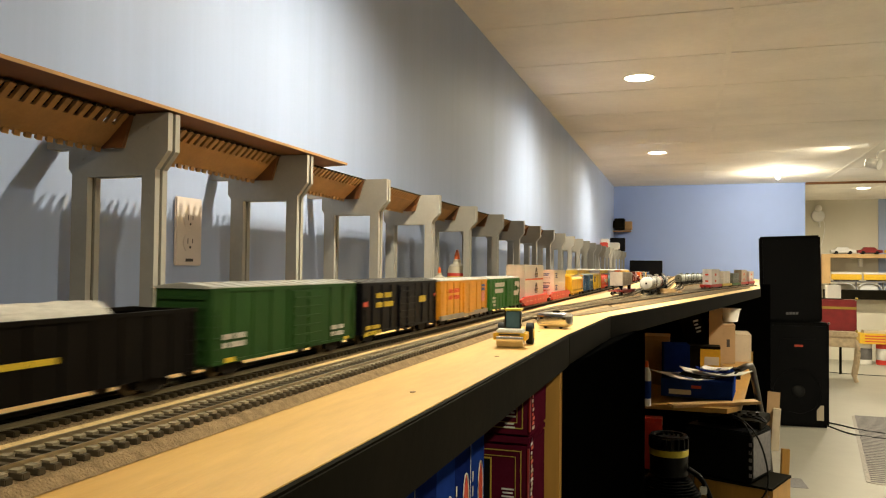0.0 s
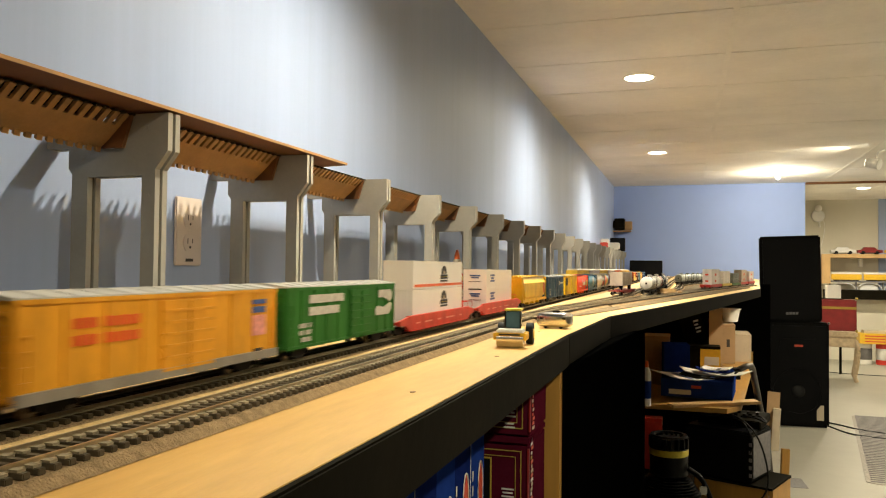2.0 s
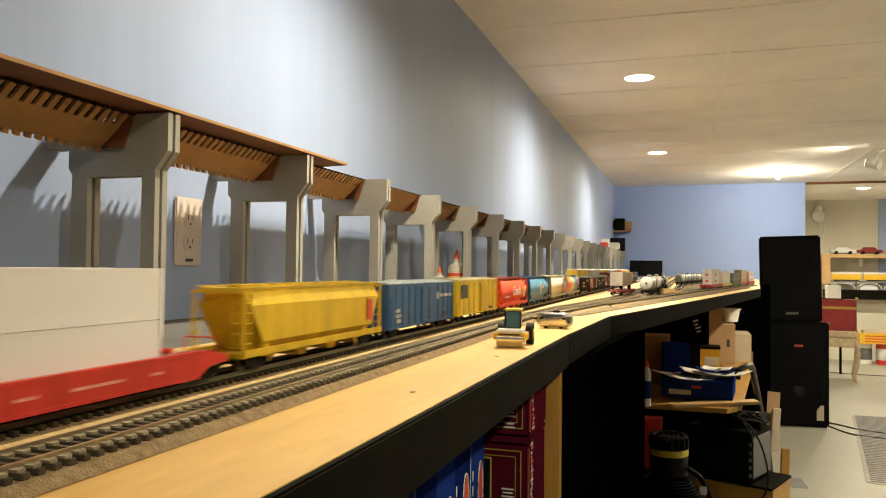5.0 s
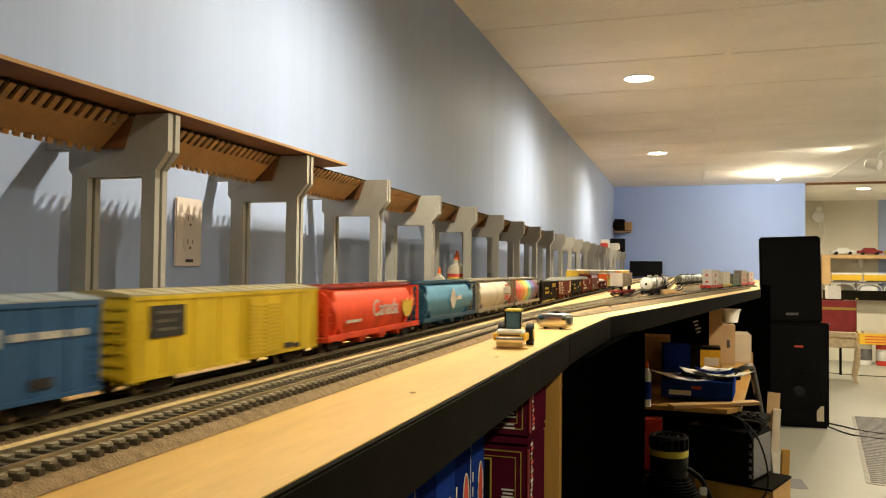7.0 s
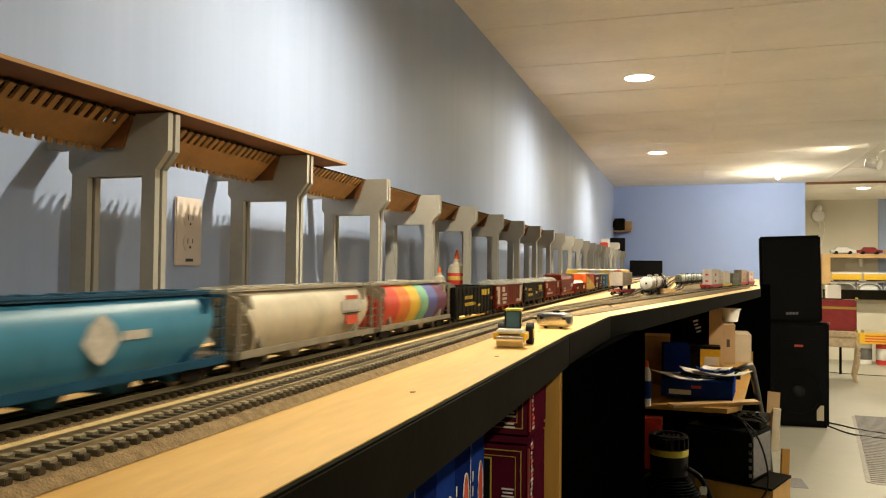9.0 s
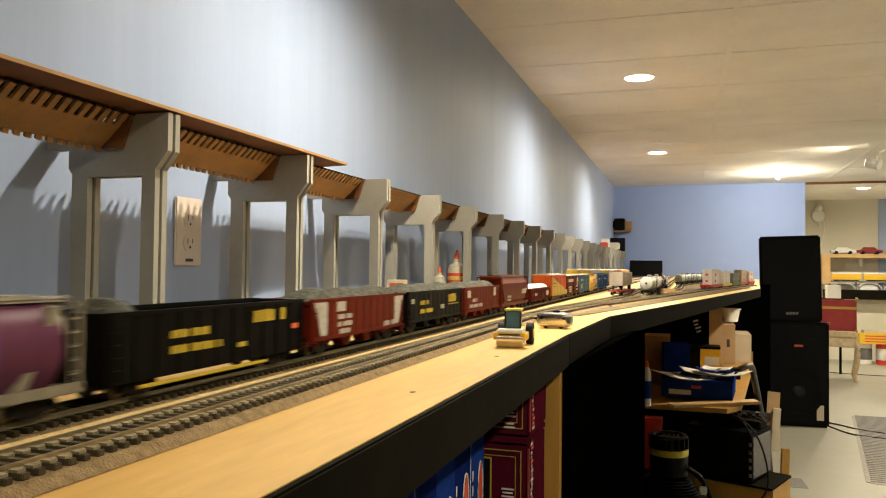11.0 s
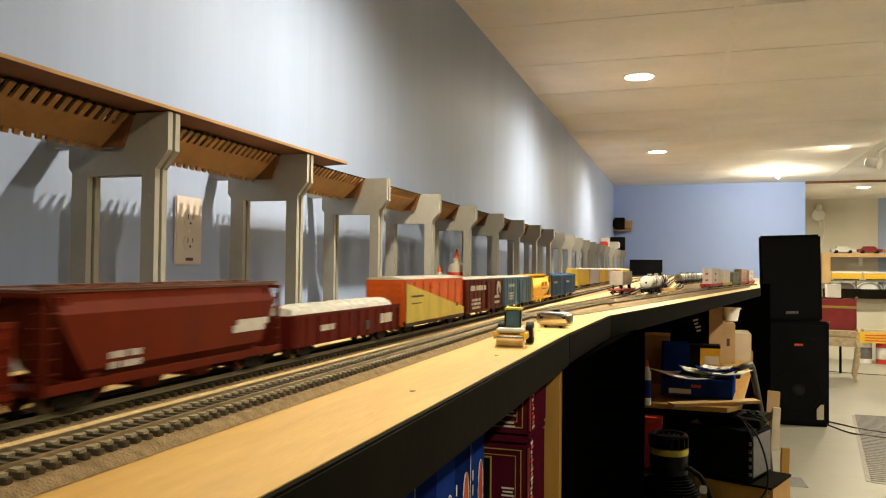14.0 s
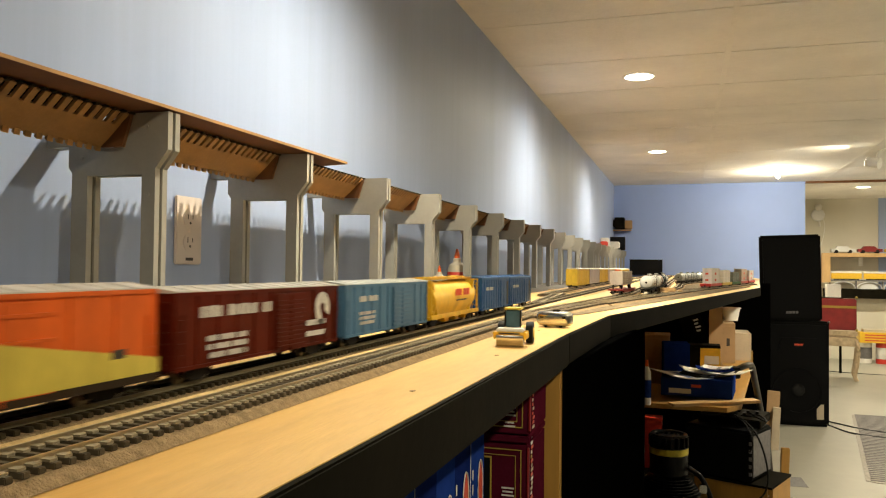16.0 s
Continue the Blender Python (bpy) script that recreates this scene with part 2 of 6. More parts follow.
# ---- the room ----
setting("wall_west", B(-0.12, 0, -3.6, 9.15, 0, CEIL + 0.1), M["wall"], "light blue painted wall behind the model railway")
setting("wall_north", B(0, 2.033, 9.03, 9.15, 0, CEIL + 0.1), M["wall_far"], "light blue painted end wall of the room")
setting("wall_end", B(1.95, 2.035, 9.15, 11.3, 0, CEIL + 0.1), M["beige"], "beige wall beyond the blue end wall")
setting("wall_back", B(1.95, 3.222, 11.3, 11.42, 0, CEIL + 0.1), M["beige"], "beige painted wall at the far end")
setting("wall_blue_far", B(3.222, 6.1, 11.28, 11.42, 0, CEIL + 0.1), M["wall"], "blue painted far wall beside the beige one")
setting("wall_east", B(6, 6.12, -3.6, 11.3, 0, CEIL + 0.1), M["beige"], "beige painted side wall")
setting("wall_south", B(-0.12, 6.12, -3.72, -3.6, 0, CEIL + 0.1), M["beige"], "beige painted wall behind")
setting("floor", B(-0.12, 6.12, -3.72, 11.42, -0.1, 0), M["floor"], "grey painted concrete floor")
setting("ceiling_trim", B(2.036, 6, 9.0, 9.06, CEIL - 0.022, CEIL - 0.002), M["mdf"], "brown trim strip on the ceiling")
bm = bmesh.new()
xs = [-0.12] + [-0.242 + 1.22 * i for i in range(1, 6)] + [6.1]
y = 2.9674 - 0.61 * 11
while y < 11.4:
    for a, b in zip(xs, xs[1:]):
        sag = random.uniform(0, 0.0015)
        box(bm, a + 0.004, b - 0.004, y + 0.003, y + 0.61 - 0.003, CEIL - sag, CEIL + 0.02, 0.002)
    y += 0.61
box(bm, -0.12, 6.12, -3.72, 11.42, CEIL + 0.021, CEIL + 0.09)
setting("ceiling", bm, M["tile"], "off-white suspended ceiling of textured tiles")
bm = bmesh.new()
for a in xs[1:-1]:
    box(bm, a - 0.0115, a + 0.0115, -3.59, 11.27, CEIL - 0.0040, CEIL - 0.0020)
setting("ceiling_grid", bm, M["tbar"], "off-white metal bars between the ceiling tiles")

# the added fill lamps out of view get a downlight body too
for x, y, power in DOWN:
    t = thing("ceiling_light", "round recessed downlight with a glowing lens", "ceiling light", Matrix.Translation((x, y, CEIL)), "ceiling downlights")
    part("trim_ring", lathe(bmesh.new(), [(0.070, -0.0024), (0.083, -0.0024), (0.081, -0.0045), (0.071, -0.0055)], (0, 0, 0), 32, True), M["white"], t)
    part("lens", lathe(bmesh.new(), [(0.0685, -0.0023), (0.0685, -0.0045), (0.050, -0.0075), (0.020, -0.0090), (0.004, -0.0092)], (0, 0, 0), 32), M["lens"], t, "glowing lens")

# bench: low deck along the wall, raised plywood in front of it
PLY = 1.081
LOW = 1.060
EDGE = [(0.679, -0.7), (0.6825, 0.80), (0.693, 1.145), (1.083, 3.27), (1.204, 4.72), (1.288, 5.70), (1.370, 6.65), (1.370, 8.98)]
bench = thing("layout_bench", "plywood railway bench with a black fascia along the wall", "bench")
part("low_deck", B(0.003, 0.400, -0.7, 9.02, LOW - 0.019, LOW), M["deck_grey"], bench, "dark grey painted low deck")
part("plywood_top", prism(bmesh.new(), [(0.4001, -0.7)] + EDGE + [(0.4001, 8.98)], "z", PLY - 0.018, PLY), M["ply"], bench, "varnished plywood top")
# small knots in the veneer
for x, y, r in ((0.658, 0.397, 0.0016), (0.661, 0.581, 0.0017), (0.615, 0.262, 0.0010), (0.648, 0.83, 0.0013), (0.640, 1.31, 0.0016)):
    part("knot", prism(bmesh.new(), [(x + r * math.cos(k * math.pi / 7), y + 1.5 * r * math.sin(k * math.pi / 7)) for k in range(14)], "z", PLY, PLY + 0.00025), M["knot"], bench, "brown knot")
part("ballast_sheet", prism(bmesh.new(), [(0.630, 1.08), (0.655, 1.13), (1.045, 3.27), (1.165, 4.72), (1.25, 5.7), (1.30, 6.65), (1.30, 8.9), (0.76, 8.9), (0.76, 3.0), (0.688, 1.95)], "z", PLY + 0.0001, PLY + 0.0012), M["yard"], bench, "grey-brown yard ballast")
for a, b in zip(EDGE, EDGE[1:]):
    d = Vector((b[0] - a[0], b[1] - a[1], 0))
    L = d.length
    m = Matrix.Translation((a[0], a[1], 0)) @ pose(0, 0, 0, 0, 0, math.degrees(math.atan2(d.y, d.x)))
    part("fascia", box(bmesh.new(), 0, L, -0.0035, 0.006, 1.048, PLY - 0.0005, 0.001, m), M["black"], bench, "black painted fascia board")
a, b = Vector((0.688, 0.790, 0)), Vector((0.733, 1.402, 0))
m = Matrix.Translation(a) @ pose(0, 0, 0, 0, 0, math.degrees(math.atan2(b.y - a.y, b.x - a.x)))
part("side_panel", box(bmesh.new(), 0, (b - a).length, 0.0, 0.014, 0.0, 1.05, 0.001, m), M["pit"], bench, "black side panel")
part("divider", B(0.02, 0.680, 0.775, 0.793, 0.0, 1.05), M["upright"], bench, "stained plywood divider")
part("divider", B(0.02, 0.672, -0.70, -0.68, 0.0, 1.05), M["upright"], bench)
# near-black sheets close the back of the bench and of the shelf
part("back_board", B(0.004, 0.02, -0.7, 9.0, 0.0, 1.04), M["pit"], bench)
part("shelf_back", B(0.02, 1.352, 5.62, 5.64, 0.0, 1.06), M["pit"], bench, "near-black sheet behind the shelf")
part("shelf", B(0.02, 0.670, -0.68, 0.775, 0.80, 0.818), M["wood"], bench)
part("shelf", prism(bmesh.new(), [(0.02, 3.24), (0.96, 3.24), (1.02, 3.34), (1.17, 4.72), (1.24, 5.6), (0.02, 5.6)], "z", 0.581, 0.60), M["upright"], bench)
for x, y in ((0.30, 3.1), (0.30, 6.0), (1.366, 6.75), (1.366, 8.8)):
    part("leg", B(x - 0.04, x - 0.002, y, y + 0.09, 0, 1.062, 0.002), M["wood"], bench, "pine leg")


# ---- track ----
RAIL = 1.089


def path_frames(points, step):
    pts = curve(points, 24) if len(points) > 2 else [Vector(points[0]).lerp(Vector(points[1]), i / 40) for i in range(41)]
    total, out, want = 0.0, [], 0.0
    for p, q in zip(pts, pts[1:]):
        seg = (q - p).length
        while want <= total + seg:
            d = (q - p).normalized()
            out.append((p + d * (want - total), d))
            want += step
        total += seg
    return out


def sweep(bm, points, profile, step=0.05):
    fr = path_frames(points, step)
    rings = []
    for p, d in fr:
        side = Vector((d.y, -d.x, 0))
        rings.append([bm.verts.new((p.x + side.x * u, p.y + side.y * u, w)) for u, w in profile])
    n = len(profile)
    for r, s in zip(rings, rings[1:]):
        for k in range(n):
            bm.faces.new((r[k], r[(k + 1) % n], s[(k + 1) % n], s[k]))
    bm.faces.new(rings[0]), bm.faces.new(rings[-1][::-1])
    bmesh.ops.recalc_face_normals(bm, faces=bm.faces[:])
    return bm


def rail_profile(c):
    return [(c - 0.0011, 1.0868), (c - 0.0011, 1.0872), (c - 0.0003, 1.0874), (c - 0.0003, 1.0882), (c - 0.0005, 1.0884), (c - 0.0005, RAIL),
            (c + 0.0005, RAIL), (c + 0.0005, 1.0884), (c + 0.0003, 1.0882), (c + 0.0003, 1.0874), (c + 0.0011, 1.0872), (c + 0.0011, 1.0868)]


TIE_MESH = {}


def railway(label, points, tie="tie", rails="rail", singles=0.0, cork=True):
    t = thing("railway_track", label, "model track", group="model railway tracks")
    if cork:
        part("roadbed", sweep(bmesh.new(), points, [(-0.0215, PLY + 0.0003), (-0.0170, 1.0846), (0.0170, 1.0846), (0.0215, PLY + 0.0003)]), M["cork"], t, "grey-brown ballasted roadbed")
    # a thin paler strip down the near shoulder
    if cork == "pale edge":
        part("roadbed_edge", sweep(bmesh.new(), points, [(0.0180, 1.0839), (0.0188, 1.0842), (0.0232, PLY + 0.0008), (0.0226, PLY + 0.0002)]), M["cork_pale"], t, "pale strip along the roadbed shoulder")
    for s in (-1, 1):
        part("rail", sweep(bmesh.new(), points, rail_profile(s * 0.0087)), M[rails], t, "nickel silver rail")
    if tie not in TIE_MESH:
        TIE_MESH[tie] = mesh("tie", box(bmesh.new(), -0.0150, 0.0150, -0.00150, 0.00150, 1.0846, 1.0868, 0.0003), M[tie])
    rest, plates = bmesh.new(), bmesh.new()
    for p, d in path_frames(points, 0.0062):
        m = Matrix.Translation((p.x, p.y, 0)) @ pose(0, 0, 0, 0, 0, math.degrees(math.atan2(d.y, d.x)) - 90 + random.uniform(-0.8, 0.8))
        if 0.14 < p.y < singles:
            ob = new("tie", TIE_MESH[tie])
            ob.parent, ob.matrix_basis = t, m
            if tie == "tie_grey":
                for s in (-0.0087, 0.0087):
                    vs = [plates.verts.new(m @ Vector((s + x, y, z))) for z in (1.0868, 1.0877) for x, y in ((-0.0042, -0.0016), (0.0042, -0.0016), (0.0042, 0.0016), (-0.0042, 0.0016))]
                    for f in ((4, 5, 6, 7), (0, 1, 5, 4), (1, 2, 6, 5), (2, 3, 7, 6), (3, 0, 4, 7)):
                        plates.faces.new([vs[i] for i in f])
        else:
            vs = [rest.verts.new(m @ Vector((x, y, z))) for z in (1.0846, 1.0868) for x, y in ((-0.015, -0.0016), (0.015, -0.0016), (0.015, 0.0016), (-0.015, 0.0016))]
            for f in ((4, 5, 6, 7), (0, 1, 5, 4), (1, 2, 6, 5), (2, 3, 7, 6), (3, 0, 4, 7)):
                rest.faces.new([vs[i] for i in f])
    tagged(part("tie_rest", rest, M[tie], t), kind="stuff")
    if plates.faces:
        tagged(part("tie_plate_rest", plates, M["plate_tan"], t), kind="stuff")
    return t


XT, XF = 0.548, 0.598
railway("main track on dark ties with a cork roadbed", [(XT, -0.6, 0), (XT, 8.8, 0)], "tie", "rail_dark", 1.95, "pale edge")
railway("parallel track on grey ties along the plywood edge", [(XF, -0.6, 0), (XF, 0.9, 0), (XF + 0.002, 1.15, 0), (0.655, 1.9, 0), (0.662, 2.6, 0), (0.665, 8.4, 0)], "tie_grey", "rail", 1.95)
railway("yard track beside the piers", [(XT - 0.004, 1.35, 0), (0.500, 1.9, 0), (0.472, 2.4, 0), (0.470, 8.6, 0)], "tie_grey", "rail")
railway("yard track curving off a turnout", [(XF + 0.006, 0.98, 0), (0.640, 1.35, 0), (0.700, 1.85, 0), (0.722, 2.6, 0), (0.730, 8.0, 0)], "tie_grey", "rail")
railway("yard track along the widening bench edge", [(0.655, 1.42, 0), (0.745, 1.95, 0), (0.860, 2.62, 0), (1.06, 3.62, 0), (1.10, 4.2, 0), (1.10, 8.4, 0)], "tie_grey", "rail")
railway("yard track for the tank cars", [(0.730, 2.1, 0), (0.775, 2.8, 0), (0.80, 3.6, 0), (1.00, 5.2, 0), (1.02, 8.2, 0)], "tie_grey", "rail")


# ---- elevated line on piers ----
H0 = 1.15
TOP = 1.3388


def pier_outline(g):
    """The pier's outline, drawn in by g all round."""
    return [(0.0435 + g, LOW), (0.0435 + g, 1.2652 - g), (0.0376 + g, 1.2735 - g), (0.0376 + g, 1.300 + g), (0.001 + g, 1.300 + g), (0.001 + g, 1.320 - g),
            (0.072 - g, 1.320 - g), (0.0875, 1.2965 - g), (0.1266, 1.2965 - g), (0.1397 + g, TOP - g), (0.191 - g, TOP - g),
            (0.191 - g, 1.2913 + g), (0.1730 - g, 1.2687 + g), (0.1730 - g, LOW), (0.1529 + g, LOW), (0.1529 + g, 1.2616 + g), (0.0685 - g, 1.2616 + g), (0.0685 - g, LOW)]


def bridge_pier():
    t = thing("bridge_pier", "grey painted two-layer bridge pier with chamfered cap", "bridge pier", group="bridge piers")
    part("front_layer", prism(bmesh.new(), pier_outline(0.0), "y", 0, 0.0089), M["pier"], t)
    part("core", prism(bmesh.new(), pier_outline(0.003), "y", 0.0090, 0.0141), M["spacer"], t, "dark core layer")
    part("rear_layer", prism(bmesh.new(), pier_outline(0.0), "y", 0.0142, 0.0231), M["pier"], t)
    for x, z in ((0.160, 1.321), (0.163, 1.236), (0.060, 1.285)):
        part("screw_head", cyl(bmesh.new(), (x, -0.0008, z), (x, 0.0002, z), 0.0022, seg=12), M["pier"], t)
    return t


BAY = 0.3602
PIERS = [0.788 + BAY * i for i in range(-2, 22)]
first = bridge_pier()
first.matrix_basis = Matrix.Translation((0, PIERS[0], 0))
for y in PIERS[1:]:
    copy_thing(first, Matrix.Translation((0, y, 0)) @ pose(0, 0, 0, 0, 0, random.uniform(-0.6, 0.6)))


def girder_span(y0, y1, slots):
    t = thing("bridge_girder", "brown hardboard trough girder with slotted sides", "bridge girder", group="bridge girders")
    top, mid, low = (0.1379, 1.3364), (0.1058, 1.3067), (0.0934, 1.2966)
    cut = (0.1234, 1.3230)
    n = int((y1 - y0) / 0.0148)
    st = (y1 - y0) / n

    def plate(bm, pts, ya, yb):
        prism(bm, pts, "y", ya, yb)

    def strip(a, b, th=0.0033):
        return [a, b, (b[0] - th, b[1] + th * 0.8), (a[0] - th, a[1] + th * 0.8)]
    bm = bmesh.new()
    plate(bm, strip(mid, cut if slots else top), y0, y1)
    plate(bm, strip(low, mid), y0, y1)
    if slots:
        for i in range(n):
            plate(bm, strip(cut, top), y0 + i * st, y0 + i * st + st * 0.56)
            plate(bm, strip((low[0] + 0.0012, low[1] - 0.0055), (low[0] + 0.0024, low[1] + 0.0012)), y0 + i * st, y0 + i * st + st * 0.55)
    part("side_plate", bm, M["mdf_light"], t, "slotted hardboard side")
    bm = bmesh.new()
    plate(bm, [(0.0745, 1.3364), (0.0778, 1.3364), (0.0905, 1.3030), (0.0872, 1.3030)], y0, y1)
    part("far_plate", bm, M["mdf_light"], t)
    part("floor_plate", B(0.0875, 0.0930, y0, y1, 1.2990, 1.3028), M["mdf"], t)
    part("end_gusset", prism(bmesh.new(), [top, mid, low, (0.1266, 1.2966), (0.1397, 1.3364)], "y", y1 - 0.006, y1 - 0.001), M["mdf"], t)
    bm = bmesh.new()
    for i in range(n):
        yy = y0 + (i + 0.78) * st
        box(bm, 0.0655, 0.1420, yy - 0.0030, yy + 0.0030, 1.3366, 1.3392)
    part("tie_rest", bm, M["tie"], t, "dark ties across the trough")["kind"] = "stuff"
    for x in (0.0945, 0.1115):
        part("rail", B(x - 0.0006, x + 0.0006, y0, y1, 1.3393, 1.3408), M["rail_dark"], t)
    return t


for i, (a, b) in enumerate(zip(PIERS, PIERS[1:])):
    girder_span(a + 0.0240, b - 0.001, b < 2.9)
deck = thing("bridge_deck", "brown hardboard deck lying on the first bridge piers", "bridge deck")
part("deck_board", prism(bmesh.new(), [(0.1919, -0.65), (0.1919, 1.3057), (0.125, 1.320), (0.083, 1.320), (0.083, -0.65)], "z", 1.3412, 1.3452), M["mdf"], deck)
part("edge_strip", B(0.1920, 0.1932, -0.65, 1.3040, 1.3413, 1.3451), M["mdf_light"], deck, "pale sawn edge")

# outlet on the wall
o = thing("wall_outlet", "almond duplex power outlet with a plastic cover plate", "power outlet", Matrix.Translation((0.0, 1.085, H0 + 0.056)))
part("cover_plate", B(0.0005, 0.006, -0.035, 0.035, -0.057, 0.057, 0.002), M["plate"], o)
for z in (-0.0195, 0.0195):
    s = part("receptacle", prism(bmesh.new(), [(0.0165 * math.cos(k * math.pi / 10), z + max(-0.0135, min(0.0135, 0.0165 * math.sin(k * math.pi / 10)))) for k in range(20)], "x", 0.006, 0.0078), M["plate"], o)
    part("slot", B(0.0079, 0.0083, -0.0072, -0.0055, z - 0.001, z + 0.008), M["plate_dark"], s)
    part("slot", B(0.0079, 0.0083, 0.0055, 0.0072, z, z + 0.007), M["plate_dark"], s)
    part("ground_hole", cyl(bmesh.new(), (0.0079, 0, z - 0.007), (0.0083, 0, z - 0.007), 0.0024, seg=10), M["plate_dark"], s)
part("screw", cyl(bmesh.new(), (0.0055, 0, 0), (0.0078, 0, 0), 0.003, seg=12), M["plate"], o)
part("label_strip", B(0.0061, 0.0064, -0.009, 0.011, -0.0505, -0.0455), M["plate_dark"], o, "dark printed label")


# ---- rolling stock: local y runs towards the car's rear, z from the rail's top ----
def plate_on(bm, y0, y1, z0, z1, x, th=0.0003):
    box(bm, x - 0.0002, x + th, y0, y1, z0, z1)


WHEEL = mesh("wheelset", cyl(cyl(cyl(cyl(cyl(bmesh.new(), (-0.0090, 0, 0), (0.0090, 0, 0), 0.0011, seg=8),
             (-0.0094, 0, 0), (-0.0074, 0, 0), 0.0048, seg=20), (-0.0076, 0, 0), (-0.0069, 0, 0), 0.0056, seg=20),
             (0.0074, 0, 0), (0.0094, 0, 0), 0.0048, seg=20), (0.0069, 0, 0), (0.0076, 0, 0), 0.0056, seg=20), M["wheel"], True)


def side_frame_mesh():
    bm = bmesh.new()
    for s in (-1, 1):
        x = s * 0.0118
        prism(bm, [(-0.0125, 0.0035), (-0.0125, 0.0062), (-0.006, 0.0066), (-0.003, 0.0082), (0.003, 0.0082), (0.006, 0.0066), (0.0125, 0.0062),
                   (0.0125, 0.0035), (0.009, 0.0036), (0.0045, 0.0012), (-0.0045, 0.0012), (-0.009, 0.0036)], "x", x - 0.0012, x + 0.0012)
        for y in (-0.0105, 0.0105):
            box(bm, x - 0.0018, x + 0.0018, y - 0.0018, y + 0.0018, 0.0030, 0.0066, 0.0004)
    box(bm, -0.0112, 0.0112, -0.0025, 0.0025, 0.0035, 0.0075)
    return mesh("truck", bm, M["underframe"])


TRUCK = side_frame_mesh()
COUPLER = mesh("coupler", box(box(bmesh.new(), -0.0013, 0.0013, -0.009, 0.004, 0.0068, 0.0092, 0.0003), -0.0022, 0.0026, -0.0115, -0.0080, 0.0058, 0.0100, 0.0006), M["underframe"])


def ladder_mesh(h):
    bm = bmesh.new()
    for y in (-0.0024, 0.0024):
        box(bm, 0, 0.0005, y - 0.0003, y + 0.0003, 0, h)
    n = max(3, int(h / 0.0055))
    for i in range(n):
        z = (i + 0.5) * h / n
        box(bm, 0.0002, 0.0009, -0.0024, 0.0024, z - 0.0003, z + 0.0003)
    return bm


def running_gear(t, L, inset=0.026):
    for s in (-1, 1):
        k = new("truck", TRUCK)
        k.parent, k.matrix_basis = t, Matrix.Translation((0, s * (L / 2 - inset), 0))
        for y in (-0.0102, 0.0102):
            w = new("wheelset", WHEEL)
            w.parent, w.matrix_basis = k, Matrix.Translation((0, y, 0.0048))
        c = new("coupler", COUPLER)
        c.parent, c.matrix_basis = t, Matrix.Translation((0, s * (L / 2), 0)) @ pose(0, 0, 0, 0, 0, 0 if s < 0 else 180)


def ladders(t, L, h, z0, colour, w=0.0175):
    for s in (-1, 1):
        for side in (-1, 1):
            k = part("ladder", ladder_mesh(h), colour, t)
            k.matrix_basis = Matrix.Translation((side * w, s * (L / 2 - 0.0045), z0)) @ pose(0, 0, 0, 0, 0, 0 if side > 0 else 180)
        e = part("ladder", ladder_mesh(h), colour, t)
        e.matrix_basis = Matrix.Translation((0.0125, s * L / 2, z0)) @ pose(0, 0, 0, 0, 0, 90 * s)


CARS = []


def car(kind, label, front, rear, category="model railcar"):
    t = thing(kind, label, category, group="moving train")
    CARS.append((t, (front + rear) / 2))
    return t, rear - front


SIDE = 0.0175


def marks(t, spots, name="lettering"):
    """Printed marks on the near side: (y0, y1, z0, z1, material)."""
    for y0, y1, z0, z1, m in spots:
        bm = bmesh.new()
        plate_on(bm, y0, y1, z0, z1, SIDE + 0.0009)
        part(name, bm, M[m], t)


def word(y, z, w, h, m, rows=1):
    """A line of unreadable print as short bars, one for each letter."""
    out = []
    n = max(2, int(w / (h * 0.78)))
    for r in range(rows):
        for i in range(n):
            if (i * 5 + r * 3) % 7 == 6 and n > 4:
                continue
            low = z - r * h * 1.5
            out.append((y + i * w / n, y + (i + 0.66 + 0.06 * (i % 3)) * w / n, low, low + h * (0.92 + 0.04 * (i % 3)), m))
    return out


def emblem(t, m, polys, x=SIDE + 0.0010, name="emblem", label=""):
    """A printed emblem made of a few plain shapes."""
    bm = bmesh.new()
    for poly in polys:
        prism(bm, poly, "x", x, x + 0.0004)
    return part(name, bm, M[m], t, label)


def arch(y, z, r0, r1, a0, a1, n=12):
    turn = [math.radians(a0 + (a1 - a0) * k / n) for k in range(n + 1)]
    return [(y + r1 * math.cos(a), z + r1 * math.sin(a)) for a in turn] + [(y + r0 * math.cos(a), z + r0 * math.sin(a)) for a in reversed(turn)]


